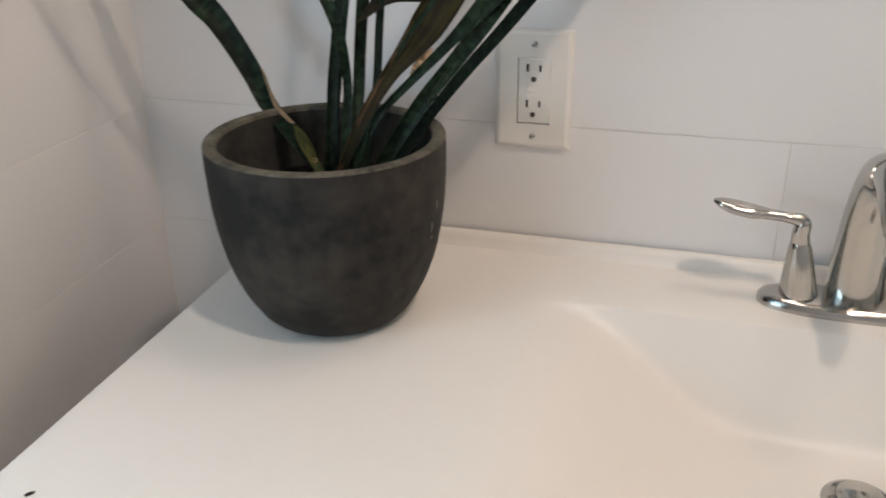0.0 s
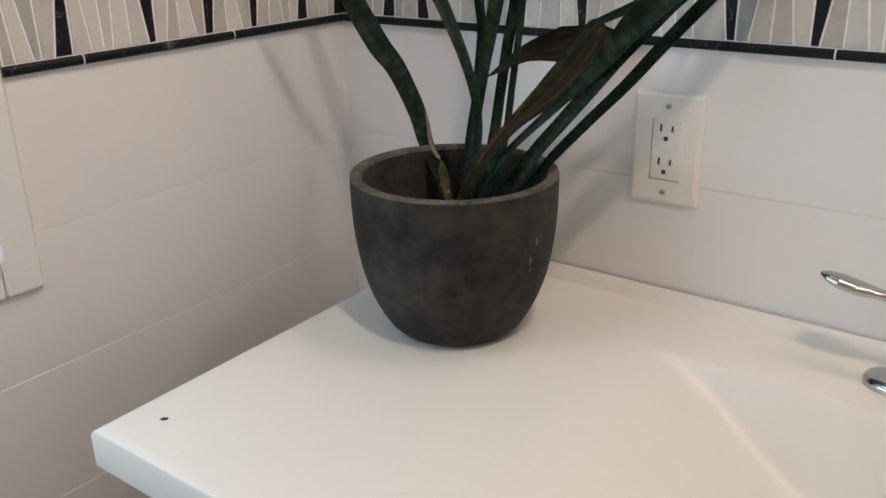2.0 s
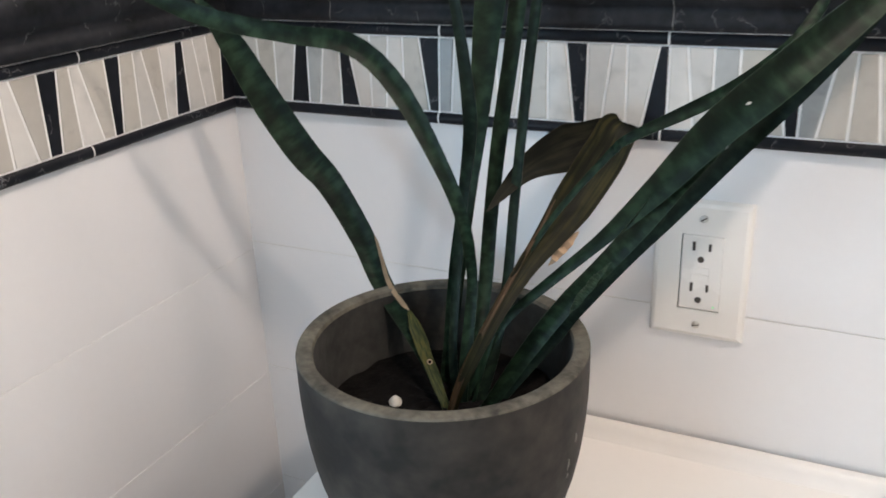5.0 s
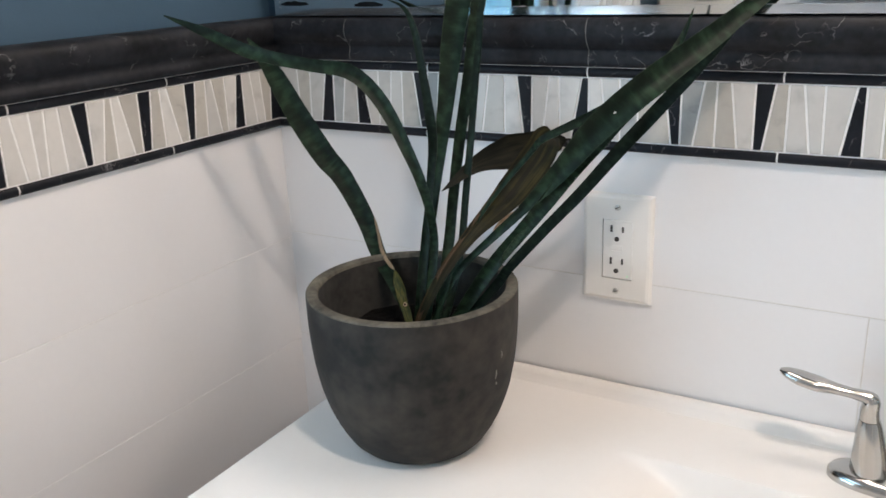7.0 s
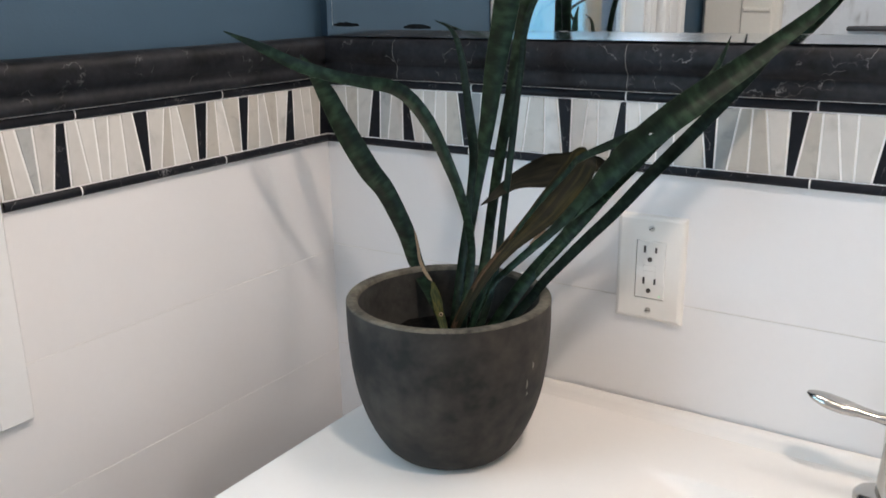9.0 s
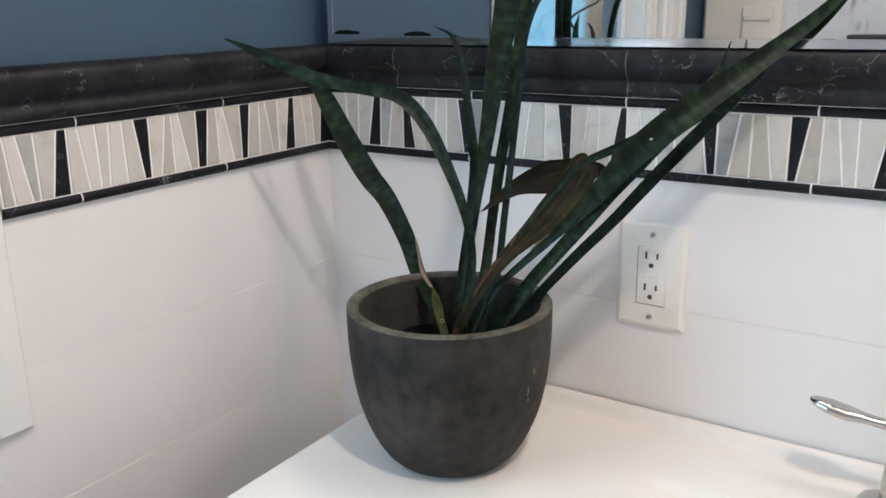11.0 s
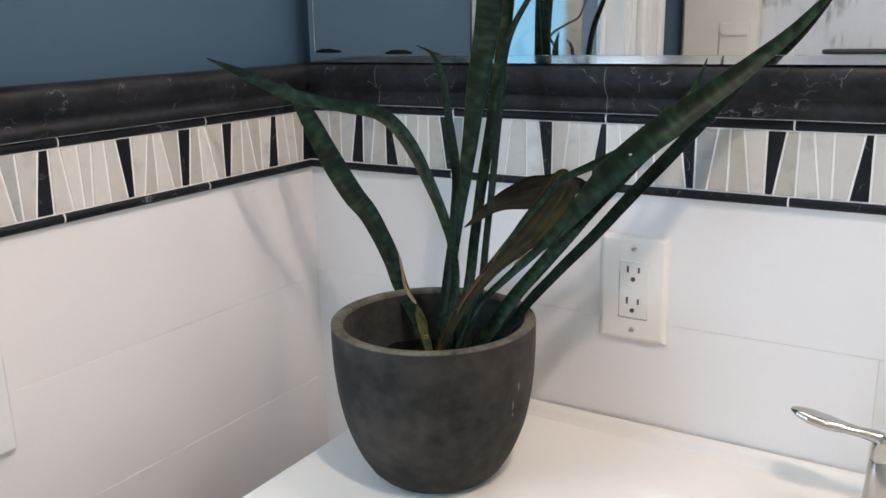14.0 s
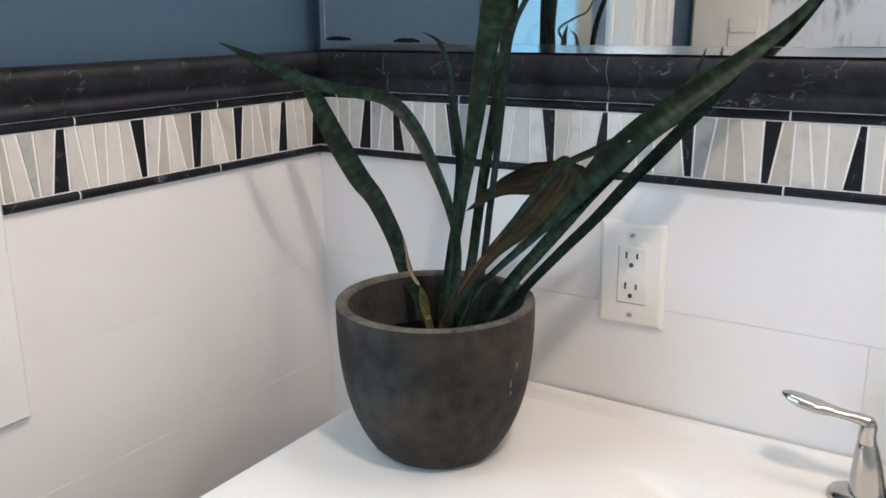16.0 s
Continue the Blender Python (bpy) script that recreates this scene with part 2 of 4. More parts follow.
for stone_like in (stone_black, liner_black):
    stone_like.node_tree.nodes["Principled BSDF"].inputs["Specular IOR Level"].default_value = 0.20

# ---- builders ----
def link_mesh(name, bm, mat, parent=None, label="", smooth=False):
    me = bpy.data.meshes.new(name)
    bmesh.ops.recalc_face_normals(bm, faces=bm.faces)
    for f in bm.faces:
        f.smooth = smooth
    bm.to_mesh(me)
    bm.free()
    me.materials.append(mat)
    if smooth:
        me.set_sharp_from_angle(angle=radians(40))
    ob = new(name, me)
    ob.parent = parent
    if label:
        ob["label"] = label
    return ob


def part(name, bm, mat, parent, label="", smooth=False):
    return link_mesh(name, bm, mat, parent, label, smooth)


def thing(name, label, category, group="", kind=""):
    return tagged(new(name), label, category, group, kind)


def structure(name, bm, mat, label, category, smooth=False):
    return tagged(link_mesh(name, bm, mat, None, "", smooth), label, category, "", "structure")


def box(x0, x1, y0, y1, z0, z1, bevel=0.0, segments=1):
    bm = bmesh.new()
    vs = [bm.verts.new((x, y, z)) for x in (x0, x1) for y in (y0, y1) for z in (z0, z1)]
    for q in ((0, 1, 3, 2), (4, 6, 7, 5), (0, 4, 5, 1), (2, 3, 7, 6), (0, 2, 6, 4), (1, 5, 7, 3)):
        bm.faces.new([vs[i] for i in q])
    bmesh.ops.recalc_face_normals(bm, faces=bm.faces)
    if bevel:
        bmesh.ops.bevel(bm, geom=list(bm.edges), offset=bevel, segments=segments, profile=0.5, affect="EDGES", clamp_overlap=True)
    return bm


def lathe(profile, steps=48, centre=(0, 0), cap=True):
    """A turned shape from (radius, height) pairs."""
    bm = bmesh.new()
    rings = []
    for r, z in profile:
        rings.append([bm.verts.new((centre[0] + r * math.cos(2 * math.pi * i / steps), centre[1] + r * math.sin(2 * math.pi * i / steps), z)) for i in range(steps)])
    for a, b in zip(rings[:-1], rings[1:]):
        for i in range(steps):
            bm.faces.new((a[i], a[(i + 1) % steps], b[(i + 1) % steps], b[i]))
    if cap:
        bm.faces.new(rings[0][::-1])
        bm.faces.new(rings[-1])
    return bm


def spline(points, count):
    """Catmull-Rom through the points."""
    pts = [Vector(p) for p in points]
    pts = [pts[0] * 2 - pts[1]] + pts + [pts[-1] * 2 - pts[-2]]
    out = []
    segs = len(pts) - 3
    for i in range(count):
        u = i / (count - 1) * segs
        k = min(int(u), segs - 1)
        f = u - k
        a, b, c, d = pts[k:k + 4]
        out.append(0.5 * ((2 * b) + (c - a) * f + (2 * a - 5 * b + 4 * c - d) * f * f + (3 * b - a - 3 * c + d) * f ** 3))
    return out


def along(values, f):
    u = f * (len(values) - 1)
    k = min(int(u), len(values) - 2)
    return values[k] + (values[k + 1] - values[k]) * (u - k)


def tube(points, radii, count=24, sides=14, flat=1.0, up=(0, 0, 1), flats=None):
    """A rounded bar along a smooth line; flat squeezes it across the up direction."""
    bm = bmesh.new()
    line = spline(points, count)
    rings = []
    for i, p in enumerate(line):
        t = (line[min(i + 1, count - 1)] - line[max(i - 1, 0)]).normalized()
        side = t.cross(Vector(up)).normalized()
        over = side.cross(t)
        r = along(radii, i / (count - 1))
        flat = along(flats, i / (count - 1)) if flats else flat
        rings.append([bm.verts.new(p + side * r * math.cos(2 * math.pi * k / sides) + over * r * flat * math.sin(2 * math.pi * k / sides)) for k in range(sides)])
    for a, b in zip(rings[:-1], rings[1:]):
        for k in range(sides):
            bm.faces.new((a[k], a[(k + 1) % sides], b[(k + 1) % sides], b[k]))
    bm.faces.new(rings[0][::-1])
    bm.faces.new(rings[-1])
    return bm


FACE = Vector((0.74, -0.90, 1.36))


def blade(points, widths, twist=0.0, cup=0.25, thick=0.0018, count=44, ripple=0.0, seed=0):
    """A strap leaf: a cupped ribbon with thickness along a smooth line. twist: degrees at base and tip, cup: depth over width."""
    bm = bmesh.new()
    layer = bm.loops.layers.uv.new("UVMap")
    line = spline(points, count)
    twists = twist if isinstance(twist, (list, tuple)) else (twist, twist)
    across = 7
    rnd = random.Random(seed)
    phase = rnd.uniform(0, 6)
    top, bottom = [], []
    for i, p in enumerate(line):
        f = i / (count - 1)
        t = (line[min(i + 1, count - 1)] - line[max(i - 1, 0)]).normalized()
        view = (FACE - p).normalized()
        side = t.cross(view).normalized()
        nrm = side.cross(t).normalized()
        a = radians(along(twists, f))
        side, nrm = side * math.cos(a) + nrm * math.sin(a), nrm * math.cos(a) - side * math.sin(a)
        w = 0.88 * along(widths, f) * (1 + ripple * math.sin(f * 19 + phase) * 0.5)
        wob = nrm * ripple * 0.01 * math.sin(f * 23 + phase)
        ru, rl = [], []
        for k in range(across):
            s = k / (across - 1) * 2 - 1
            dep = cup * w * (s * s - 0.4)
            h = thick * (1 - 0.75 * s * s) * min(1, w / 0.008)
            q = p + side * (s * w / 2) + nrm * dep + wob
            ru.append(bm.verts.new(q + nrm * h))
            rl.append(bm.verts.new(q - nrm * h))
        top.append(ru)
        bottom.append(rl)

    def quad(vs, uvs):
        fc = bm.faces.new(vs)
        for lp, c in zip(fc.loops, uvs):
            lp[layer].uv = c

    for i in range(count - 1):
        v0, v1 = i / (count - 1), (i + 1) / (count - 1)
        for k in range(across - 1):
            u0, u1 = k / (across - 1), (k + 1) / (across - 1)
            quad((top[i][k], top[i][k + 1], top[i + 1][k + 1], top[i + 1][k]), ((u0, v0), (u1, v0), (u1, v1), (u0, v1)))
            quad((bottom[i][k], bottom[i + 1][k], bottom[i + 1][k + 1], bottom[i][k + 1]), ((u0, v0), (u0, v1), (u1, v1), (u1, v0)))
        for k in (0, across - 1):
            quad((top[i][k], top[i + 1][k], bottom[i + 1][k], bottom[i][k]), ((k / 6, v0), (k / 6, v1), (k / 6, v1), (k / 6, v0)))
    for i in (0, count - 1):
        bm.faces.new(top[i] + bottom[i][::-1])
    return bm


# ---- room ----
ROOM_X, ROOM_Y, ROOM_Z = 1.66, -1.705, 2.40
TILE_TOP, RAIL_TOP = 1.200, 1.341
WIN_Y0, WIN_Y1, WIN_Z0, WIN_Z1 = -1.236, -0.5175, 1.029, 2.1

structure("floor", box(-0.12, ROOM_X + 0.12, ROOM_Y - 0.12, 0.12, -0.10, -0.004), grout_white, "pale grey tiled bathroom floor", "floor")
structure("ceiling", box(-0.12, ROOM_X + 0.12, ROOM_Y - 0.12, 0.12, ROOM_Z, ROOM_Z + 0.1), ceiling_paint, "plain white painted ceiling", "ceiling")
wall_north = structure("wall_north", box(-0.12, ROOM_X + 0.12, 0.004, 0.12, RAIL_TOP - 0.02, ROOM_Z), paint_blue, "slate blue painted wall above the tiles", "wall")
bed_north = structure("wall_north_lower", box(-0.12, ROOM_X + 0.12, 0.0009, 0.12, -0.004, RAIL_TOP - 0.02), grout_white, "white tiled lower wall with thin joints", "wall")
# Unseen east wall, set close and white to bounce light onto the west wall.
structure("wall_east", box(ROOM_X, ROOM_X + 0.12, ROOM_Y, 0.004, 0, ROOM_Z), paint_white, "unseen white wall set close to bounce light", "wall")
structure("wall_south", box(-0.12, ROOM_X + 0.12, ROOM_Y - 0.12, ROOM_Y, 0, ROOM_Z), shower_marble, "pale veined marble wall", "wall")

# the west wall is blue above the rail, tiled below, with a window through it
bm = bmesh.new()


def add_box(bm, x0, x1, y0, y1, z0, z1):
    vs = [bm.verts.new((x, y, z)) for x in (x0, x1) for y in (y0, y1) for z in (z0, z1)]
    for q in ((0, 1, 3, 2), (4, 6, 7, 5), (0, 4, 5, 1), (2, 3, 7, 6), (0, 2, 6, 4), (1, 5, 7, 3)):
        bm.faces.new([vs[i] for i in q])


add_box(bm, -0.12, -0.004, WIN_Y1, 0.003, RAIL_TOP - 0.02, ROOM_Z)
add_box(bm, -0.12, -0.004, ROOM_Y, WIN_Y0, 0, ROOM_Z)
add_box(bm, -0.12, -0.004, WIN_Y0, WIN_Y1, WIN_Z1, ROOM_Z)
structure("wall_west", bm, paint_blue, "slate blue painted wall with a window in it", "wall")
bm = bmesh.new()
add_box(bm, -0.12, -0.0009, WIN_Y1, 0.0008, 0, RAIL_TOP - 0.02)
add_box(bm, -0.12, -0.0009, WIN_Y0, WIN_Y1, 0, WIN_Z0)
bed_west = structure("wall_west_lower", bm, grout_pale, "white tiled lower wall below the window", "wall")

# ---- vanity ----
TOP_Z, TOP_X0, TOP_X1, TOP_Y0 = 0.914, 0.170, 1.43, -0.546
vanity = thing("vanity_cabinet", "dark brown wooden vanity cabinet under the white top", "cabinet")
part("body", box(0.205, 1.40, -0.515, -0.012, 0.09, 0.800, 0.002), cabinet_wood, vanity)
for x in (0.205, 1.382):
    part("side", box(x, x + 0.018, -0.515, -0.012, 0.8005, 0.8722), cabinet_wood, vanity)
part("front_rail", box(0.2235, 1.3815, -0.515, -0.503, 0.8005, 0.8722), cabinet_wood, vanity)
part("plinth", box(0.225, 1.38, -0.46, -0.015, 0.0, 0.09, 0.002), cabinet_wood, vanity)
for x0, x1 in ((0.222, 0.604), (0.612, 0.994), (1.002, 1.384)):
    d = part("door", box(x0, x1, -0.535, -0.516, 0.105, 0.855, 0.003), cabinet_wood, vanity)
    part("handle", tube([((x0 + x1) / 2 + 0.12, -0.536, 0.60), ((x0 + x1) / 2 + 0.12, -0.556, 0.61), ((x0 + x1) / 2 + 0.12, -0.556, 0.70), ((x0 + x1) / 2 + 0.12, -0.536, 0.71)],
                       [0.005] * 4), chrome, d, "chrome bar handle")


def smooth01(v):
    v = max(0.0, min(1.0, v))
    return v * v * (3 - 2 * v)


BASIN_X0, BASIN_X1, BASIN_BACK, BASIN_FRONT = 0.545, 1.055, -0.120, -0.500


def soft_min(values, k=0.09):
    return -k * math.log(sum(math.exp(-v / k) for v in values))


def basin_depth(x, y):
    """Sloping sides, a steeper back and a long front slope that meet a nearly flat floor in soft creases."""
    side = min(x - BASIN_X0, BASIN_X1 - x) / 0.145
    ease = smooth01((side + 0.9) / 0.9)
    v = soft_min((ease * 0.5 * (side + math.sqrt(side * side + 0.03)) + (1 - ease) * side, (BASIN_BACK - y) / 0.045, (y - BASIN_FRONT) / 0.22, 1.0))
    return 0.095 * 0.5 * (v + math.sqrt(v * v + 0.0012)) - 0.00006


def vanity_top_mesh():
    """The cast top: flat with rounded edges, an integral scooped basin and a low lip along the wall."""
    bm = bmesh.new()
    xs = sorted(set([TOP_X0 + d for d in (0, 0.002, 0.006)] + [TOP_X1 - d for d in (0, 0.002, 0.006)] + list(np.linspace(TOP_X0 + 0.02, BASIN_X0 - 0.135, 7)) + list(np.linspace(BASIN_X0 - 0.13, BASIN_X0 - 0.005, 30))
                    + list(np.linspace(BASIN_X0, BASIN_X1, 86)) + list(np.linspace(BASIN_X1 + 0.005, BASIN_X1 + 0.13, 30)) + list(np.linspace(BASIN_X1 + 0.135, TOP_X1 - 0.02, 7))))
    ys = sorted(set([TOP_Y0 + d for d in (0, 0.002, 0.006)] + list(np.linspace(TOP_Y0 + 0.012, BASIN_BACK - 0.06, 56)) + list(np.linspace(BASIN_BACK - 0.057, BASIN_BACK + 0.003, 24))
                    + [-0.10, -0.06, -0.03, -0.022, -0.018, -0.015, -0.0125, -0.010, -0.004]))
    drop = {0: 0.006, 1: 0.0018, 2: 0.0}

    def height(i, j, x, y):
        z = TOP_Z - basin_depth(x, y)
        d = max(drop.get(i, 0), drop.get(len(xs) - 1 - i, 0), drop.get(j, 0))
        lip = 0.0135 * smooth01((y + 0.022) / 0.012)
        return z - d + lip

    grid = [[bm.verts.new((x, y, height(i, j, x, y))) for j, y in enumerate(ys)] for i, x in enumerate(xs)]
    for i in range(len(xs) - 1):
        for j in range(len(ys) - 1):
            bm.faces.new((grid[i][j], grid[i + 1][j], grid[i + 1][j + 1], grid[i][j + 1]))
    rim = [g[0] for g in grid] + grid[-1][1:] + [g[-1] for g in grid[::-1]][1:] + grid[0][::-1][1:-1]
    low = [bm.verts.new((v.co.x, v.co.y, 0.876)) for v in rim]
    low2 = [bm.verts.new((min(max(v.co.x, TOP_X0 + 0.003), TOP_X1 - 0.003), max(v.co.y, TOP_Y0 + 0.003), 0.8725)) for v in rim]
    for ring_a, ring_b in ((rim, low), (low, low2)):
        for k in range(len(rim)):
            bm.faces.new((ring_a[k], ring_a[(k + 1) % len(rim)], ring_b[(k + 1) % len(rim)], ring_b[k]))
    return bm


def face_share(test):
    """The faces of the cast top whose middle passes the test."""
    bm = vanity_top_mesh()
    bmesh.ops.delete(bm, geom=[f for f in bm.faces if not test(f.calc_center_median())], context="FACES")
    return bm


def in_lip(c):
    return c.y > -0.024 and c.z > 0.9


def in_basin(c):
    return not in_lip(c) and basin_depth(c.x, c.y) > 0.0022 and c.z > 0.80 and c.z < TOP_Z - 0.0021 and BASIN_X0 - 0.06 < c.x < BASIN_X1 + 0.06 and BASIN_FRONT - 0.03 < c.y < BASIN_BACK + 0.03


countertop = thing("countertop", "glossy cream-white cast counter with integral basin", "countertop")
part("slab", face_share(lambda c: not in_lip(c) and not in_basin(c)), cultured_white, countertop, "", True)
part("basin", face_share(in_basin), cultured_white, countertop, "scooped integral basin", True)
part("lip", face_share(in_lip), cultured_white, countertop, "low raised lip along the wall", True)
DRAIN_Y = -0.238
stopper_z = TOP_Z - basin_depth(0.80, DRAIN_Y)
drain = thing("drain_stopper", "chrome pop-up drain stopper in the basin", "drain")
part("flange", lathe([(0.030, stopper_z - 0.004), (0.030, stopper_z + 0.002), (0.026, stopper_z + 0.004), (0.021, stopper_z + 0.001)], 36, (0.797, DRAIN_Y)), chrome, drain, "", True)
part("stopper", lathe([(0.018, stopper_z - 0.002), (0.020, stopper_z + 0.006), (0.019, stopper_z + 0.010), (0.012, stopper_z + 0.0125), (0.002, stopper_z + 0.013)], 36, (0.797, DRAIN_Y)),
     chrome, drain, "", True)

# ---- faucet ----
faucet = thing("faucet", "chrome two-handle faucet on the vanity top", "faucet")
FX, FY = 0.797, -0.066


def faucet_base():
    bm = bmesh.new()
    steps = 48
    rings = []
    for inset, z in ((0.0, TOP_Z), (0.0, TOP_Z + 0.005), (0.003, TOP_Z + 0.009), (0.010, TOP_Z + 0.0115)):
        ring = []
        for k in range(steps):
            a = 2 * math.pi * k / steps
            ca, sa = math.cos(a), math.sin(a)
            rx, ry = 0.088 - inset, 0.030 - inset
            ring.append(bm.verts.new((FX + rx * math.copysign(abs(ca) ** 0.75, ca), FY + ry * math.copysign(abs(sa) ** 0.85, sa), z)))
        rings.append(ring)
    for a, b in zip(rings[:-1], rings[1:]):
        for k in range(steps):
            bm.faces.new((a[k], a[(k + 1) % steps], b[(k + 1) % steps], b[k]))
    bm.faces.new(rings[0][::-1])
    bm.faces.new(rings[-1])
    return bm


part("base_plate", faucet_base(), chrome, faucet, "", True)
for sgn in (-1, 1):
    hx = FX + sgn * 0.0508
    bm = lathe([(0.0185, TOP_Z + 0.008), (0.0178, TOP_Z + 0.012), (0.0145, TOP_Z + 0.035), (0.0108, TOP_Z + 0.058), (0.0092, TOP_Z + 0.0635)], 32, (hx, FY))
    for v in bm.verts:
        v.co.x += sgn * 0.10 * (v.co.z - TOP_Z - 0.008)
    hub = part("handle", bm, chrome, faucet, "", True)
    tx = hx + sgn * 0.0056
    part("lever", tube([(tx, FY, TOP_Z + 0.0622), (tx + sgn * 0.001, FY, TOP_Z + 0.072), (tx + sgn * 0.0005, FY, TOP_Z + 0.0825), (tx + sgn * 0.0050, FY, TOP_Z + 0.0860), (tx + sgn * 0.018, FY - 0.001, TOP_Z + 0.0880),
                        (tx + sgn * 0.032, FY - 0.001, TOP_Z + 0.0895), (tx + sgn * 0.048, FY - 0.001, TOP_Z + 0.0910), (tx + sgn * 0.064, FY, TOP_Z + 0.0935), (tx + sgn * 0.076, FY, TOP_Z + 0.0965), (tx + sgn * 0.0825, FY, TOP_Z + 0.0985)],
                       [0.0088, 0.0084, 0.0076, 0.0064, 0.0049, 0.0050, 0.0066, 0.0064, 0.0044, 0.0014], 60, 18, 1.0, (0, 1, 0), [1.0, 1.0, 1.0, 1.05, 1.2, 1.5, 1.8, 1.9, 1.9, 2.0]), chrome, hub, "", True)
part("spout", tube([(FX, FY + 0.012, TOP_Z + 0.006), (FX, FY + 0.010, TOP_Z + 0.05), (FX, FY + 0.003, TOP_Z + 0.102), (FX, FY - 0.018, TOP_Z + 0.142), (FX, FY - 0.055, TOP_Z + 0.155),
                    (FX, FY - 0.090, TOP_Z + 0.142), (FX, FY - 0.112, TOP_Z + 0.124)],
                   [0.0280, 0.0260, 0.0230, 0.0205, 0.0185, 0.0160, 0.0130], 48, 24, 0.85, (0, 1, 0.001)), chrome, faucet, "", True)
part("aerator", lathe([(0.010, TOP_Z + 0.108), (0.0105, TOP_Z + 0.114), (0.0105, TOP_Z + 0.126)], 24, (FX, FY - 0.113)), chrome, faucet, "", True)

# ---- mirror ----
mirror = thing("mirror", "large frameless wall mirror above the black chair rail", "mirror")
MX0, MX1, MZ0, MZ1 = 0.021, 1.55, 1.3425, 2.05


def mirror_band(rings_at, face=False):
    """Faces between nested rectangles (inset, depth), leaning out a little at the foot."""
    bm = bmesh.new()
    rings = []
    for inset, y in rings_at:
        ring = []
        for x, z, sx, sz in ((MX0, MZ0, 1, 1), (MX1, MZ0, -1, 1), (MX1, MZ1, -1, -1), (MX0, MZ1, 1, -1)):
            zz = z + sz * inset
            ring.append(bm.verts.new((x + sx * inset, y - 0.0090 * (MZ1 - zz) / (MZ1 - MZ0), zz)))
        rings.append(ring)
    for a, b in zip(rings[:-1], rings[1:]):
        for k in range(4):
            bm.faces.new((a[k], a[(k + 1) % 4], b[(k + 1) % 4], b[k]))
    if face:
        bm.faces.new(rings[-1])
    return bm


part("glass", mirror_band(((0.0086, -0.0051), (0.0089, -0.00495)), True), mirror_silver, mirror)
part("bevel", mirror_band(((0.0, -0.0049), (0.0086, -0.0051))), mirror_bevel, mirror, "bevelled edge of the glass")
for sx0, sx1, sz in ((0.031, 0.074, 1.3556), (0.143, 0.184, 1.3537)):
    bm = bmesh.new()
    srnd = random.Random(int(sx0 * 1000))
    ring = []
    for k in range(28):
        a = 2 * math.pi * k / 28
        x, z = (sx0 + sx1) / 2 + (sx1 - sx0) / 2 * math.cos(a), sz + (0.0045 if math.sin(a) > 0 else 0.0015) * math.sin(a) * srnd.uniform(0.75, 1.15)
        ring.append((x, z))
    front = [bm.verts.new((x, -0.0053 - 0.0090 * (MZ1 - z) / (MZ1 - MZ0), z)) for x, z in ring]
    rear = [bm.verts.new((x, -0.00496 - 0.0090 * (MZ1 - z) / (MZ1 - MZ0), z)) for x, z in ring]
    bm.faces.new(front)
    for k in range(28):
        bm.faces.new((front[k], front[(k + 1) % 28], rear[(k + 1) % 28], rear[k]))
    part("stain", bm, stain_dark, mirror, "dark worn spot in the silvering")
part("backing", box(MX0, MX1, -0.0034, 0.0036, MZ0, MZ1), slot_dark, mirror, "dark mirror backing")

# ---- window, door and far things that the mirror shows ----
window = tagged(new("window_1"), "white framed window letting in blue daylight", "window", "", "structure")
cw = 0.040
part("casing", box(-0.004, 0.010, WIN_Y1 + 0.001, WIN_Y1 + cw, WIN_Z0 - cw, WIN_Z1 + cw, 0.003), paint_white, window)
part("casing", box(-0.004, 0.010, WIN_Y0 - cw, WIN_Y0 - 0.001, WIN_Z0 - cw, WIN_Z1 + cw, 0.003), paint_white, window)
part("casing", box(-0.004, 0.0096, WIN_Y0, WIN_Y1, WIN_Z1, WIN_Z1 + cw, 0.003), paint_white, window)
part("casing", box(-0.004, 0.0096, WIN_Y0, WIN_Y1, WIN_Z0 - cw, WIN_Z0 + 0.004, 0.003), paint_white, window)
for y in (WIN_Y0 - 0.030, WIN_Y0 - 0.016):
    part("flute", box(0.0095, 0.0135, y - 0.0045, y + 0.0045, WIN_Z0 - cw, WIN_Z1 + cw, 0.0015), paint_white, window)
part("jamb", box(-0.075, -0.002, WIN_Y1 - 0.012, WIN_Y1 + 0.002, WIN_Z0, WIN_Z1), paint_white, window)
part("jamb", box(-0.075, -0.002, WIN_Y0 - 0.002, WIN_Y0 + 0.012, WIN_Z0, WIN_Z1), paint_white, window)
part("sill", box(-0.075, -0.002, WIN_Y0 + 0.012, WIN_Y1 - 0.012, WIN_Z0 - 0.002, WIN_Z0 + 0.012, 0.002), paint_white, window)
for z0, z1 in ((WIN_Z0 + 0.012, WIN_Z0 + 0.055), (WIN_Z1 - 0.045, WIN_Z1)):
    part("sash_rail", box(-0.068, -0.050, WIN_Y0 + 0.012, WIN_Y1 - 0.012, z0, z1, 0.003), paint_white, window)
for y in (WIN_Y0 + 0.0185, WIN_Y1 - 0.0185):
    part("sash_stile", box(-0.069, -0.049, y - 0.0065, y + 0.0065, WIN_Z0 + 0.012, WIN_Z1, 0.003), paint_white, window)
pane = part("pane", box(-0.061, -0.057, WIN_Y0 + 0.025, WIN_Y1 - 0.025, WIN_Z0 + 0.03, WIN_Z1 - 0.02), glass_clear, window, "clear window pane")
pane.visible_shadow = False
tagged(link_mesh("backdrop", box(-0.62, -0.60, -2.2, 0.6, 0.2, 3.2), daylight_glow), "pale blue daylight outside the window", "backdrop", "", "structure")

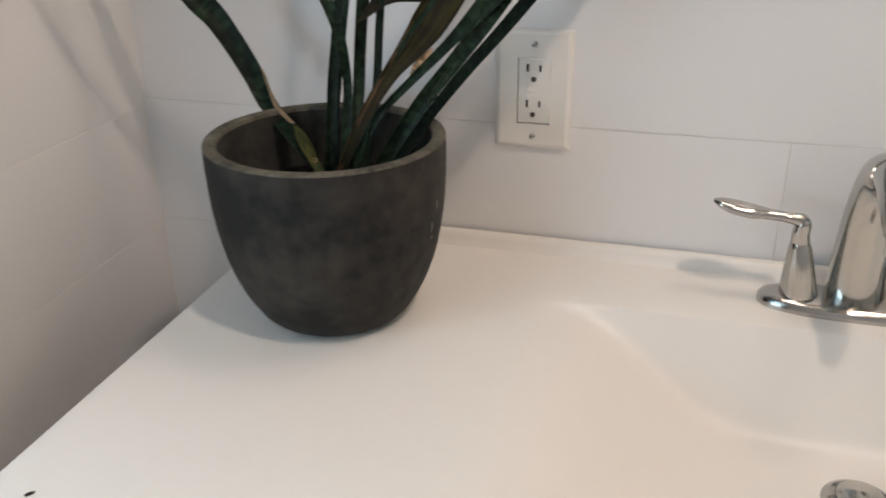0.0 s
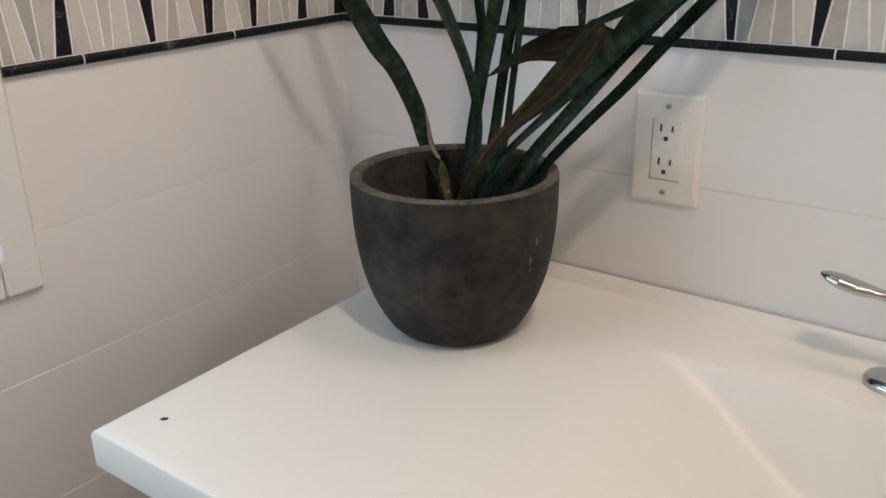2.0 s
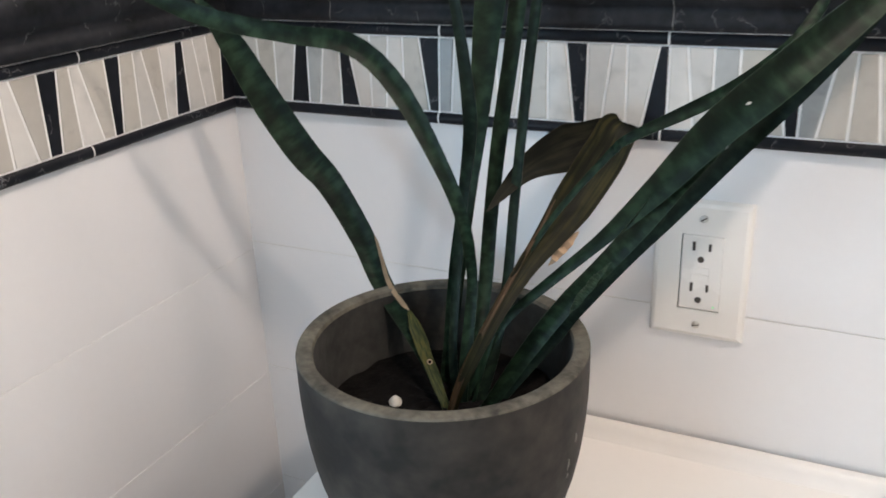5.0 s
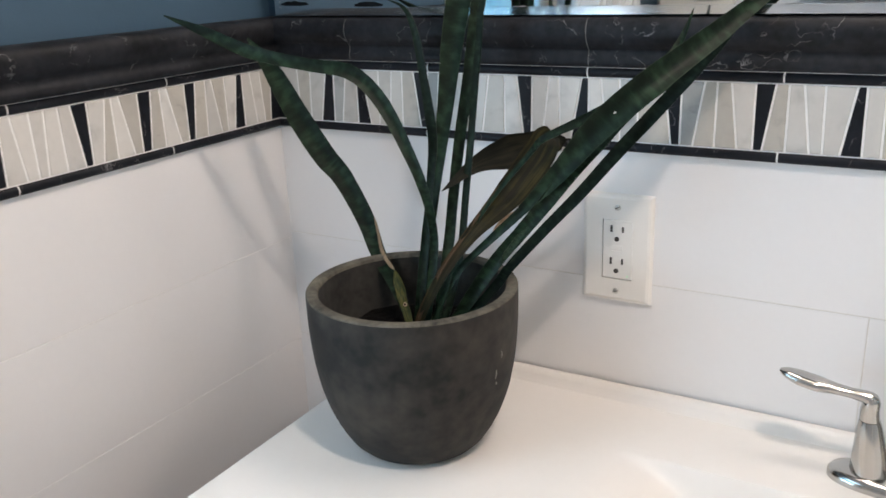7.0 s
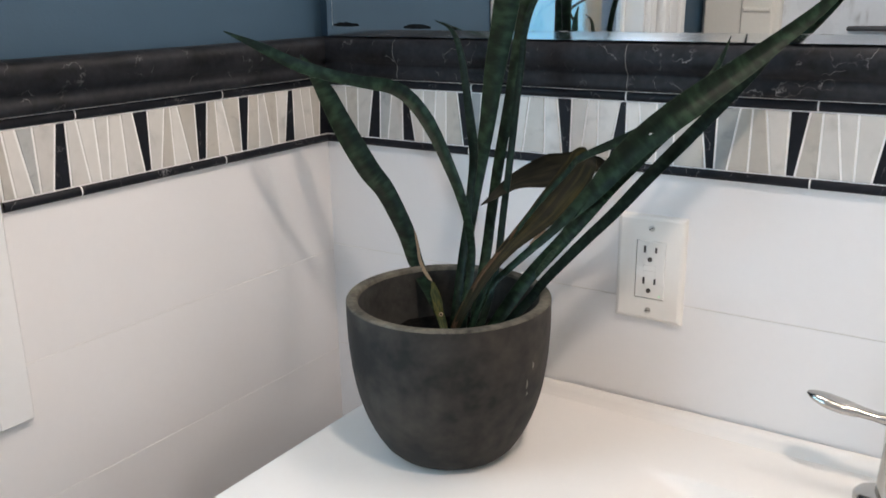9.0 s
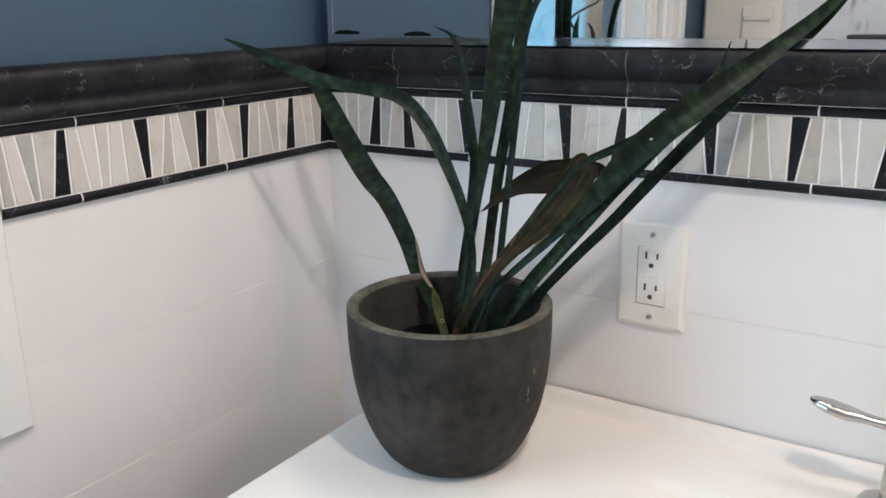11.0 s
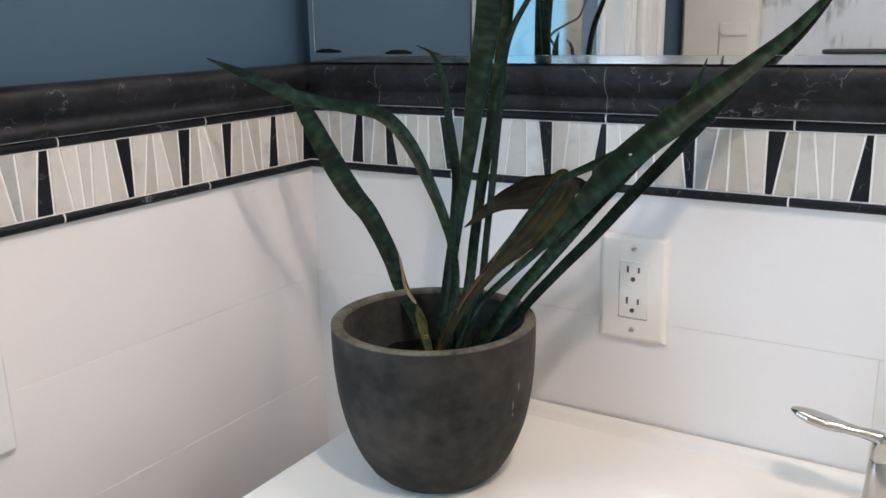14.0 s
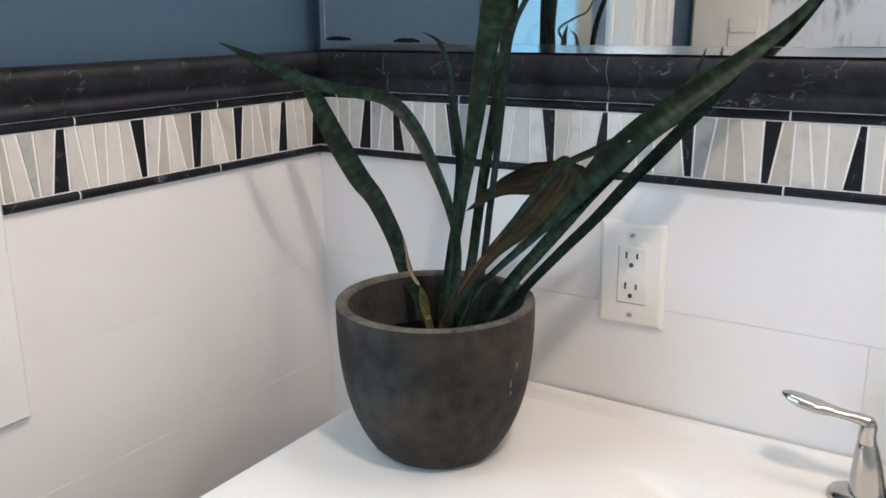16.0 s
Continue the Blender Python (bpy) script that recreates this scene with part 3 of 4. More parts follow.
door = tagged(new("door_1"), "white painted narrow panelled door beside the window", "door", "", "structure")
part("slab", box(-0.0035, 0.022, -1.405, -1.325, 0.01, 2.03, 0.002), paint_white, door)
for y in (-1.4255, -1.304):
    part("casing", box(-0.0035, 0.030, y - 0.0195, y + 0.0195, 0, 2.09, 0.005), paint_white, door)
for z0, z1 in ((0.2, 0.95), (1.1, 1.9)):
    part("panel", box(0.021, 0.027, -1.392, -1.338, z0, z1, 0.004), paint_white, door)

linen = thing("linen_cabinet", "cream painted panelled cabinet against the marble wall", "cabinet")
part("body", box(0.008, 0.218, ROOM_Y + 0.001, ROOM_Y + 0.024, 0.0, 2.1, 0.003), paint_cream, linen)
ld = part("door", box(0.012, 0.218, ROOM_Y + 0.0235, ROOM_Y + 0.040, 0.08, 2.05, 0.003), paint_cream, linen)
for z0, z1 in ((0.2, 1.20), (1.31, 1.412), (1.52, 1.95)):
    part("panel", box(0.115, 0.202, ROOM_Y + 0.039, ROOM_Y + 0.047, z0, z1, 0.006), paint_cream, ld)
part("slat", box(0.121, 0.196, ROOM_Y + 0.0465, ROOM_Y + 0.054, 1.372, 1.386, 0.004), paint_cream, ld)
shelf = thing("corner_shelf", "dark stone shelf fixed to the marble wall", "shelf")
part("board", box(0.40, 0.95, ROOM_Y + 0.001, ROOM_Y + 0.11, 1.325, 1.337, 0.005, 2), towel_dark, shelf)
part("bracket", box(0.60, 0.62, ROOM_Y + 0.001, ROOM_Y + 0.08, 1.290, 1.3245, 0.003), towel_dark, shelf)

orchid = thing("sill_plant", "small potted twig plant on the window sill", "plant")
OX0, OY0, OZ0 = -0.024, -0.900, WIN_Z0 + 0.012
part("pot", lathe([(0.014, OZ0), (0.016, OZ0 + 0.002), (0.020, OZ0 + 0.05), (0.021, OZ0 + 0.055), (0.018, OZ0 + 0.054), (0.017, OZ0 + 0.045)], 28, (OX0, OY0)), paint_white, orchid, "white glazed pot", True)
part("twig", tube([(OX0, OY0, OZ0 + 0.05), (OX0, OY0 - 0.01, OZ0 + 0.20), (OX0 + 0.005, OY0 + 0.03, OZ0 + 0.30), (OX0, OY0 + 0.05, OZ0 + 0.335), (OX0, OY0 - 0.03, OZ0 + 0.36), (OX0, OY0 - 0.10, OZ0 + 0.378), (OX0, OY0 - 0.15, OZ0 + 0.43)],
                  [0.0036, 0.0034, 0.0030, 0.0028, 0.0026, 0.0022, 0.0014], 40, 8), speck_black, orchid, "thin dark twig", True)
part("leaf", blade([(OX0, OY0, OZ0 + 0.06), (OX0 + 0.01, OY0 + 0.04, OZ0 + 0.20), (OX0 + 0.01, OY0 + 0.05, OZ0 + 0.30), (OX0 + 0.01, OY0 + 0.03, OZ0 + 0.345)], [0.012, 0.026, 0.024, 0.002], 60, 0.2, seed=31), leaf_green, orchid, "", True)

lamp = thing("ceiling_light", "square frosted ceiling light", "ceiling light")
part("frame", box(0.86, 1.18, -0.88, -0.56, 2.365, 2.3995, 0.006), paint_white, lamp)
part("diffuser", box(0.875, 1.165, -0.865, -0.575, 2.34, 2.366, 0.008, 2), diffuser_glow, lamp, "glowing frosted diffuser")

# Made-up fixture, out of view, to carry the two added lamps.
bar = thing("added_light_bar", "added unseen bar with three globes, standing in for light off the mirror", "wall light")
part("bar", box(0.50, 1.20, -0.045, 0.003, 2.10, 2.17, 0.006), chrome, bar)
for gx in (0.62, 0.85, 1.08):
    part("globe", lathe([(0.012, -0.045), (0.032, -0.034), (0.045, 0.0), (0.036, 0.028), (0.018, 0.043), (0.004, 0.046)], 24), diffuser_glow, bar, "glowing globe of the added light bar", True).matrix_basis = pose(gx, -0.092, 2.135, 90, 0, 0)

# ---- wall outlet ----
outlet = thing("wall_outlet", "off-white wall outlet with two sockets and test buttons", "outlet")
OX, OZ = 0.4710, 1.0907


def plate_mesh():
    bm = bmesh.new()
    rings = []
    for hw, hh, y in ((0.0395, 0.062, 0.0), (0.0395, 0.062, -0.0025), (0.0375, 0.060, -0.0055), (0.0345, 0.057, -0.0068), (0.0172, 0.0342, -0.0072), (0.0172, 0.0342, -0.002)):
        dx, dz = (-0.0012, 0.0010) if hw > 0.02 else (0.0, 0.0)
        rings.append([bm.verts.new((OX + dx + sx * hw, y, OZ + dz + sz * hh)) for sx, sz in ((-1, -1), (1, -1), (1, 1), (-1, 1))])
    for a, b in zip(rings[:-1], rings[1:]):
        for k in range(4):
            bm.faces.new((a[k], a[(k + 1) % 4], b[(k + 1) % 4], b[k]))
    return bm


plate = part("plate", plate_mesh(), plate_plastic, outlet)
part("gap", box(OX - 0.0174, OX + 0.0172, -0.0032, -0.0005, OZ - 0.0344, OZ + 0.0342), slot_dark, outlet, "dark gap round the sockets")
device = part("device", box(OX - 0.0163, OX + 0.0171, -0.0082, -0.001, OZ - 0.0331, OZ + 0.0341, 0.0010, 2), device_plastic, outlet, "white double socket insert")
for dz in (0.0185, -0.0185):
    part("slot", box(OX - 0.0078, OX - 0.0055, -0.0088, -0.006, OZ + dz + 0.0020, OZ + dz + 0.0098), slot_dark, device)
    part("slot", box(OX + 0.0052, OX + 0.0074, -0.0088, -0.006, OZ + dz + 0.0026, OZ + dz + 0.0090), slot_dark, device)
    hole = part("ground_hole", lathe([(0.0027, 0), (0.0027, 0.003)], 16), slot_dark, device)
    hole.matrix_basis = pose(OX - 0.0004, -0.0060, OZ + dz - 0.0055, 90, 0, 0)
part("button", box(OX - 0.0075, OX + 0.0070, -0.0087, -0.008, OZ + 0.0005, OZ + 0.0058, 0.0003), device_plastic, device, "test button")
part("button", box(OX - 0.0075, OX + 0.0070, -0.0088, -0.008, OZ - 0.0062, OZ - 0.0008, 0.0003), device_plastic, device, "reset button")
part("led", lathe([(0.0007, 0), (0.0007, 0.0010)], 10), led_green, device, "small green indicator light").matrix_basis = pose(OX + 0.0125, -0.0082, OZ - 0.0290, 90, 0, 0)
for dz, turn in ((0.0485, 35), (-0.0480, 15)):
    screw = part("screw", lathe([(0.0034, 0), (0.0032, 0.0012), (0.0018, 0.0017)], 18), screw_steel, outlet, "slotted steel screw", True)
    screw.matrix_basis = pose(OX - 0.0005, -0.0070, OZ + dz, 90, 0, 0)
    sl = part("slot", box(-0.0030, 0.0030, -0.0004, 0.0004, 0.0014, 0.0019), slot_dark, screw)
    sl.matrix_basis = pose(0, 0, 0, 0, 0, turn)

# ---- plant ----
PX, PY, POT_TOP = 0.316, -0.186, 1.088
pot = thing("flower_pot", "dark grey clay pot with a rounded body on the vanity top", "pot")
outer = [(0.030, 0.0), (0.0525, 0.0), (0.0600, 0.001), (0.0660, 0.004), (0.0740, 0.012), (0.0820, 0.025), (0.0870, 0.035), (0.0912, 0.045), (0.0955, 0.057), (0.0992, 0.070), (0.1022, 0.085), (0.1046, 0.100),
         (0.1066, 0.118), (0.1078, 0.138), (0.1082, 0.155), (0.1082, 0.1730)]
part("body", lathe([(0.0005, TOP_Z)] + [(r, TOP_Z + h) for r, h in outer], 80, (PX, PY), False), pot_clay, pot, "", True)
rim = [(0.1082, 0.1730), (0.1077, 0.1741), (0.1060, 0.1747), (0.0985, 0.1747), (0.0966, 0.1738), (0.0955, 0.1705)]
part("rim", lathe([(r, TOP_Z + h) for r, h in rim], 80, (PX, PY), False), rim_clay, pot, "worn lighter rim", True)
part("lining", lathe([(0.0955, TOP_Z + 0.1707), (0.0950, TOP_Z + 0.150), (0.0930, TOP_Z + 0.115), (0.0890, TOP_Z + 0.080), (0.0850, TOP_Z + 0.065)], 80, (PX, PY), False), lining_clay, pot, "bare inner wall of the pot", True)


def soil_mesh():
    bm = bmesh.new()
    rnd = random.Random(4)
    centre = bm.verts.new((PX, PY, TOP_Z + 0.120))
    prev = None
    for k in range(1, 9):
        r = 0.0926 * k / 8
        ring = [bm.verts.new((PX + r * math.cos(a), PY + r * math.sin(a), TOP_Z + 0.120 - 0.006 * (k / 8) ** 2 + rnd.uniform(-0.0025, 0.0025)))
                for a in (2 * math.pi * i / 40 for i in range(40))]
        for i in range(40):
            if prev:
                bm.faces.new((prev[i], prev[(i + 1) % 40], ring[(i + 1) % 40], ring[i]))
            else:
                bm.faces.new((centre, ring[i], ring[(i + 1) % 40]))
        prev = ring
    return bm


soil = tagged(link_mesh("soil", soil_mesh(), soil_dark, None, "", True), "dark potting soil inside the clay pot", "soil")
for k, (ang, z0, z1) in enumerate(((-6, 0.118, 0.126), (-10, 0.098, 0.108), (-9, 0.090, 0.094))):
    r0, r1 = (float(np.interp(h, [q[1] for q in outer[3:]], [q[0] for q in outer[3:]])) + 0.0002 for h in (z0, z1))
    ca, sa = math.cos(radians(ang)), math.sin(radians(ang))
    part("chip", tube([(PX + r0 * ca, PY + r0 * sa, TOP_Z + z0), (PX + (r0 + r1) / 2 * ca, PY + (r0 + r1) / 2 * sa + 0.001, TOP_Z + (z0 + z1) / 2), (PX + r1 * ca, PY + r1 * sa, TOP_Z + z1)],
                      [0.0002, 0.0011, 0.0003], 8, 6), rim_chip, pot, "pale chip in the clay")
stone = tagged(link_mesh("pebble", lathe([(0.002, 0), (0.006, 0.002), (0.007, 0.006), (0.004, 0.011), (0.001, 0.013)], 12), pebble_pale, None, "", True),
               "small pale stone chip on the potting soil", "stone")
stone.matrix_world = pose(0.281, -0.201, TOP_Z + 0.1165, 10, 5, 0) @ Matrix.Scale(0.75, 4)

plant = thing("snake_plant", "dark green snake plant with long strap leaves", "plant")

leaf_a = part("leaf", blade([(0.327, -0.200, 1.005), (0.321, -0.195, 1.035), (0.307, -0.183, 1.046), (0.292, -0.168, 1.054), (0.265, -0.144, 1.067), (0.224, -0.114, 1.090), (0.199, -0.097, 1.119), (0.166, -0.091, 1.164),
                             (0.146, -0.098, 1.191), (0.120, -0.107, 1.237), (0.101, -0.116, 1.280), (0.090, -0.126, 1.307), (0.081, -0.135, 1.327)],
                            [0.006, 0.0066, 0.0080, 0.0100, 0.0140, 0.0195, 0.0250, 0.0278, 0.0290, 0.0290, 0.0262, 0.016, 0.002], (8, -12), 0.30, ripple=0.10, seed=1), leaf_green, plant, "arching leaf with a dry split edge", True)
strip = part("split_edge", blade([(0.325, -0.200, 1.012), (0.322, -0.197, 1.036), (0.313, -0.189, 1.047), (0.299, -0.175, 1.056), (0.286, -0.161, 1.063), (0.273, -0.147, 1.071), (0.262, -0.137, 1.079)],
                                 [0.0065, 0.0072, 0.0080, 0.0105, 0.0120, 0.0115, 0.003], 8, 0.25, 0.0016, 30, ripple=0.12, seed=21), sprout_yellow, leaf_a, "split leaf edge, yellowed at its base", True)
part("scar", blade([(0.210, -0.096, 1.124), (0.214, -0.099, 1.118), (0.221, -0.105, 1.107), (0.230, -0.115, 1.096), (0.242, -0.125, 1.088), (0.254, -0.133, 1.083), (0.264, -0.139, 1.080)],
                   [0.0004, 0.0026, 0.0036, 0.0040, 0.0046, 0.0046, 0.0010], 6, 0.1, 0.0009, 26, ripple=0.12, seed=33), dry_tan, leaf_a, "dry tan scar", True)
hole = part("hole", lathe([(0.0022, 0.0), (0.0020, 0.0007), (0.0014, 0.0008), (0.0012, 0.0002)], 14, cap=False), dry_pale, strip, "pale-rimmed hole in the leaf base", True)
hole.matrix_basis = look((0.2985, -0.1745, 1.0588), (0.20, 0.05, 0.98))
pit = part("pit", lathe([(0.0016, 0.0002), (0.0016, 0.0006)], 14), soil_dark, strip, "dark inside of the hole")
pit.matrix_basis = look((0.2985, -0.1745, 1.0588), (0.20, 0.05, 0.98))
part("leaf", blade([(0.326, -0.180, 1.005), (0.328, -0.177, 1.050), (0.330, -0.168, 1.095), (0.330, -0.161, 1.125), (0.329, -0.162, 1.150), (0.327, -0.169, 1.178), (0.315, -0.172, 1.213), (0.280, -0.166, 1.267),
                    (0.249, -0.173, 1.298), (0.210, -0.192, 1.307), (0.155, -0.211, 1.320), (0.103, -0.219, 1.340), (0.059, -0.231, 1.358)],
                   [0.009, 0.0092, 0.0095, 0.0095, 0.0097, 0.0100, 0.0125, 0.0180, 0.0178, 0.0132, 0.0150, 0.0128, 0.0015], (14, -10), 0.3, ripple=0.10, seed=2), leaf_green, plant, "arching leaf with a long drooping tip", True)
part("leaf", blade([(0.319, -0.170, 1.005), (0.316, -0.167, 1.030), (0.311, -0.158, 1.067), (0.309, -0.142, 1.121), (0.314, -0.139, 1.177), (0.323, -0.144, 1.225), (0.331, -0.160, 1.256), (0.331, -0.171, 1.303), (0.326, -0.173, 1.338),
                    (0.320, -0.180, 1.360), (0.307, -0.190, 1.369)], [0.0077, 0.0077, 0.0077, 0.0080, 0.0090, 0.0110, 0.0118, 0.0090, 0.0080, 0.0048, 0.0006], (10, 22), 0.3, seed=3), leaf_dark, plant, "narrow leaf with a curled tip", True)
part("leaf", blade([(0.304, -0.166, 1.005), (0.304, -0.160, 1.030), (0.307, -0.154, 1.069), (0.307, -0.136, 1.125), (0.313, -0.124, 1.190), (0.317, -0.109, 1.248), (0.318, -0.091, 1.315), (0.324, -0.080, 1.373), (0.328, -0.075, 1.418),
                    (0.332, -0.076, 1.475), (0.333, -0.083, 1.524), (0.331, -0.093, 1.574)], [0.0100, 0.0105, 0.0120, 0.0150, 0.0150, 0.0185, 0.0260, 0.0300, 0.0335, 0.0330, 0.020, 0.002], (12, 0), 0.26, ripple=0.04, seed=4),
     leaf_green, plant, "tall upright banded leaf", True)
part("leaf", blade([(0.333, -0.172, 1.005), (0.333, -0.168, 1.029), (0.331, -0.155, 1.069), (0.326, -0.126, 1.115), (0.325, -0.112, 1.160), (0.327, -0.098, 1.218), (0.333, -0.086, 1.281), (0.336, -0.071, 1.343), (0.338, -0.058, 1.397),
                    (0.340, -0.052, 1.456), (0.340, -0.050, 1.495), (0.338, -0.052, 1.539)], [0.0080, 0.0082, 0.0100, 0.0128, 0.0130, 0.0136, 0.0136, 0.0155, 0.0170, 0.0165, 0.012, 0.002], (-12, 14), 0.3, ripple=0.04, seed=5),
     leaf_green, plant, "tall upright banded leaf", True)
part("leaf", blade([(0.336, -0.180, 1.005), (0.340, -0.174, 1.030), (0.347, -0.158, 1.072), (0.349, -0.139, 1.117), (0.351, -0.129, 1.174), (0.354, -0.122, 1.223), (0.360, -0.120, 1.283), (0.366, -0.121, 1.325), (0.369, -0.121, 1.354),
                    (0.376, -0.117, 1.382), (0.390, -0.109, 1.410), (0.405, -0.100, 1.434)], [0.0080, 0.0085, 0.0088, 0.0088, 0.0086, 0.0086, 0.0088, 0.0085, 0.0082, 0.0080, 0.0066, 0.001], (10, 30), 0.3, seed=6), leaf_dark, plant, "", True)
leaf_g = part("leaf", blade([(0.325, -0.206, 1.005), (0.330, -0.209, 1.031), (0.340, -0.208, 1.065), (0.356, -0.190, 1.108), (0.367, -0.149, 1.137), (0.381, -0.090, 1.166), (0.396, -0.054, 1.198), (0.403, -0.043, 1.216), (0.407, -0.036, 1.222)],
                            [0.006, 0.0065, 0.0075, 0.0120, 0.0170, 0.0350, 0.0410, 0.0380, 0.020], (6, 0), 0.2, ripple=0.1, seed=7), leaf_olive, plant, "withered brown and olive leaf with a folded tip", True)
part("folded_tip", blade([(0.412, -0.021, 1.207), (0.408, -0.024, 1.209), (0.389, -0.032, 1.207), (0.367, -0.052, 1.202), (0.351, -0.103, 1.198), (0.345, -0.167, 1.185)], [0.014, 0.022, 0.036, 0.0430, 0.0230, 0.001], (0, -14), 0.2, ripple=0.1, seed=8),
     leaf_brown, leaf_g, "drooping dark brown folded tip", True)
part("stalk", blade([(0.325, -0.208, 1.008), (0.329, -0.211, 1.031), (0.338, -0.210, 1.066), (0.353, -0.193, 1.108), (0.363, -0.156, 1.139), (0.370, -0.128, 1.160), (0.376, -0.106, 1.178)],
                    [0.0052, 0.0054, 0.0052, 0.0048, 0.0042, 0.0034, 0.001], 0, 0.3, 0.0012, 36, ripple=0.2, seed=18), leaf_stalk, leaf_g, "dry brown stalk", True)
part("scar", blade([(0.377, -0.124, 1.131), (0.380, -0.119, 1.136), (0.383, -0.112, 1.141), (0.387, -0.105, 1.145), (0.3905, -0.097, 1.150)], [0.001, 0.0068, 0.0095, 0.0080, 0.002], 0, 0.1, 0.001, 18, ripple=0.15, seed=19), dry_pale, leaf_g, "pale dry patch", True)
leaf_h = part("leaf", blade([(0.322, -0.186, 1.005), (0.330, -0.178, 1.037), (0.347, -0.166, 1.081), (0.360, -0.160, 1.104), (0.388, -0.157, 1.133), (0.425, -0.151, 1.170), (0.458, -0.142, 1.207), (0.490, -0.136, 1.247), (0.522, -0.127, 1.278), (0.548, -0.105, 1.302),
                    (0.575, -0.075, 1.326), (0.598, -0.050, 1.348), (0.627, -0.031, 1.375), (0.650, -0.021, 1.402), (0.661, -0.017, 1.417)],
                   [0.0068, 0.0068, 0.0072, 0.0076, 0.0086, 0.0110, 0.0210, 0.0290, 0.0300, 0.0275, 0.0240, 0.0185, 0.0135, 0.0080, 0.001], (10, -10), 0.28, ripple=0.04, seed=9), leaf_green, plant, "long broad leaf leaning out of the pot", True)
leaf_j = part("leaf", blade([(0.333, -0.186, 1.005), (0.348, -0.178, 1.033), (0.378, -0.164, 1.085), (0.401, -0.159, 1.119), (0.424, -0.152, 1.148), (0.447, -0.145, 1.178), (0.468, -0.134, 1.208), (0.489, -0.117, 1.235), (0.513, -0.093, 1.265), (0.546, -0.069, 1.291),
                    (0.573, -0.043, 1.318)], [0.010, 0.0120, 0.0150, 0.0158, 0.0162, 0.0168, 0.0180, 0.0185, 0.0165, 0.0105, 0.001], (-8, 10), 0.30, ripple=0.05, seed=10), leaf_green, plant, "", True)
part("leaf", blade([(0.338, -0.172, 1.005), (0.350, -0.163, 1.028), (0.389, -0.139, 1.082), (0.402, -0.134, 1.102), (0.432, -0.115, 1.140), (0.463, -0.101, 1.176), (0.496, -0.092, 1.217), (0.529, -0.084, 1.256), (0.557, -0.072, 1.290), (0.579, -0.055, 1.318),
                    (0.596, -0.040, 1.339)], [0.0095, 0.0098, 0.0112, 0.0116, 0.0126, 0.0134, 0.0146, 0.0152, 0.0140, 0.0105, 0.001], (14, 6), 0.30, seed=11), leaf_dark, plant, "", True)
part("leaf", blade([(0.330, -0.184, 1.005), (0.336, -0.178, 1.033), (0.348, -0.168, 1.085), (0.358, -0.148, 1.127), (0.380, -0.128, 1.170), (0.417, -0.114, 1.218), (0.434, -0.121, 1.234), (0.468, -0.108, 1.251), (0.500, -0.097, 1.269), (0.527, -0.079, 1.292),
                    (0.539, -0.060, 1.311), (0.546, -0.051, 1.329), (0.551, -0.043, 1.350)],
                   [0.0033, 0.0033, 0.0034, 0.0040, 0.0050, 0.0065, 0.0080, 0.0110, 0.0125, 0.0110, 0.0090, 0.0060, 0.001], (14, 24), 0.3, seed=12), leaf_green, plant, "thin leaf bent sharply over", True)

part("speck", blade([(0.5080, -0.1360, 1.2648), (0.5095, -0.1360, 1.2657), (0.5112, -0.1358, 1.2663)], [0.0004, 0.0022, 0.0006], 0, 0.1, 0.0005, 8), pebble_pale, leaf_h, "pale speck on the leaf", True)
part("pale_edge", blade([(0.4060, -0.1638, 1.1150), (0.4090, -0.1632, 1.1205), (0.4140, -0.1615, 1.1295), (0.4210, -0.1590, 1.1400), (0.4273, -0.1568, 1.1486), (0.4320, -0.1550, 1.1545)],
                        [0.0005, 0.0050, 0.0075, 0.0070, 0.0040, 0.0004], -8, 0.2, 0.0006, 22, ripple=0.1, seed=41), leaf_pale, leaf_j, "lighter green outer edge of the leaf", True)

speck = tagged(link_mesh("dirt_speck", tube([(0.2097, -0.4993, 0.9148), (0.2120, -0.4978, 0.9153), (0.2140, -0.4946, 0.9148)], [0.0009, 0.0013, 0.0010], 8, 6), speck_black), "tiny dark crumb on the vanity top", "speck")

# ---- tiles, liners, mosaic and rail ----
GAP = 0.0010
COURSE = 0.1525


def tile_courses(parent, top, joints, plane):
    """White wall tiles under a top line; joints gives the cuts of each course along the wall."""
    z1 = top
    for cuts in joints:
        z0 = z1 - COURSE
        for a, b in zip(cuts[:-1], cuts[1:]):
            lo, hi = z0 + GAP / 2, (1.2030 if z1 > 1.19 else z1 - GAP / 2)
            if plane == "north":
                bmx = box(a + GAP / 2, b - GAP / 2, 0.0, 0.008, lo, hi, 0.0003)
            else:
                bmx = box(-0.008, 0.0, a + GAP / 2, b - GAP / 2, lo, hi, 0.0003)
            part("tile", bmx, tile_white, parent)
        z1 = z0


ODD, EVEN = (-0.002, 0.92, 1.53, ROOM_X), (-0.002, 0.726, 1.336, ROOM_X)
tile_courses(bed_north, 1.2055, (ODD, EVEN, ODD, EVEN, ODD, EVEN, ODD), "north")
tile_courses(bed_west, 1.1975, ((-0.474, 0.002),), "west")
tile_courses(bed_west, 1.1975 - COURSE, ((-1.236, -0.61, 0.002), (-1.236, -0.76, 0.002), (-1.236, -0.61, 0.002), (-1.236, -0.76, 0.002), (-1.236, -0.61, 0.002), (-1.236, -0.76, 0.002)), "west")


def wall_point(plane, s, d, z):
    """s along the wall from the corner, d out of the wall."""
    return (s, -d, z) if plane == "north" else (d, -s, z)


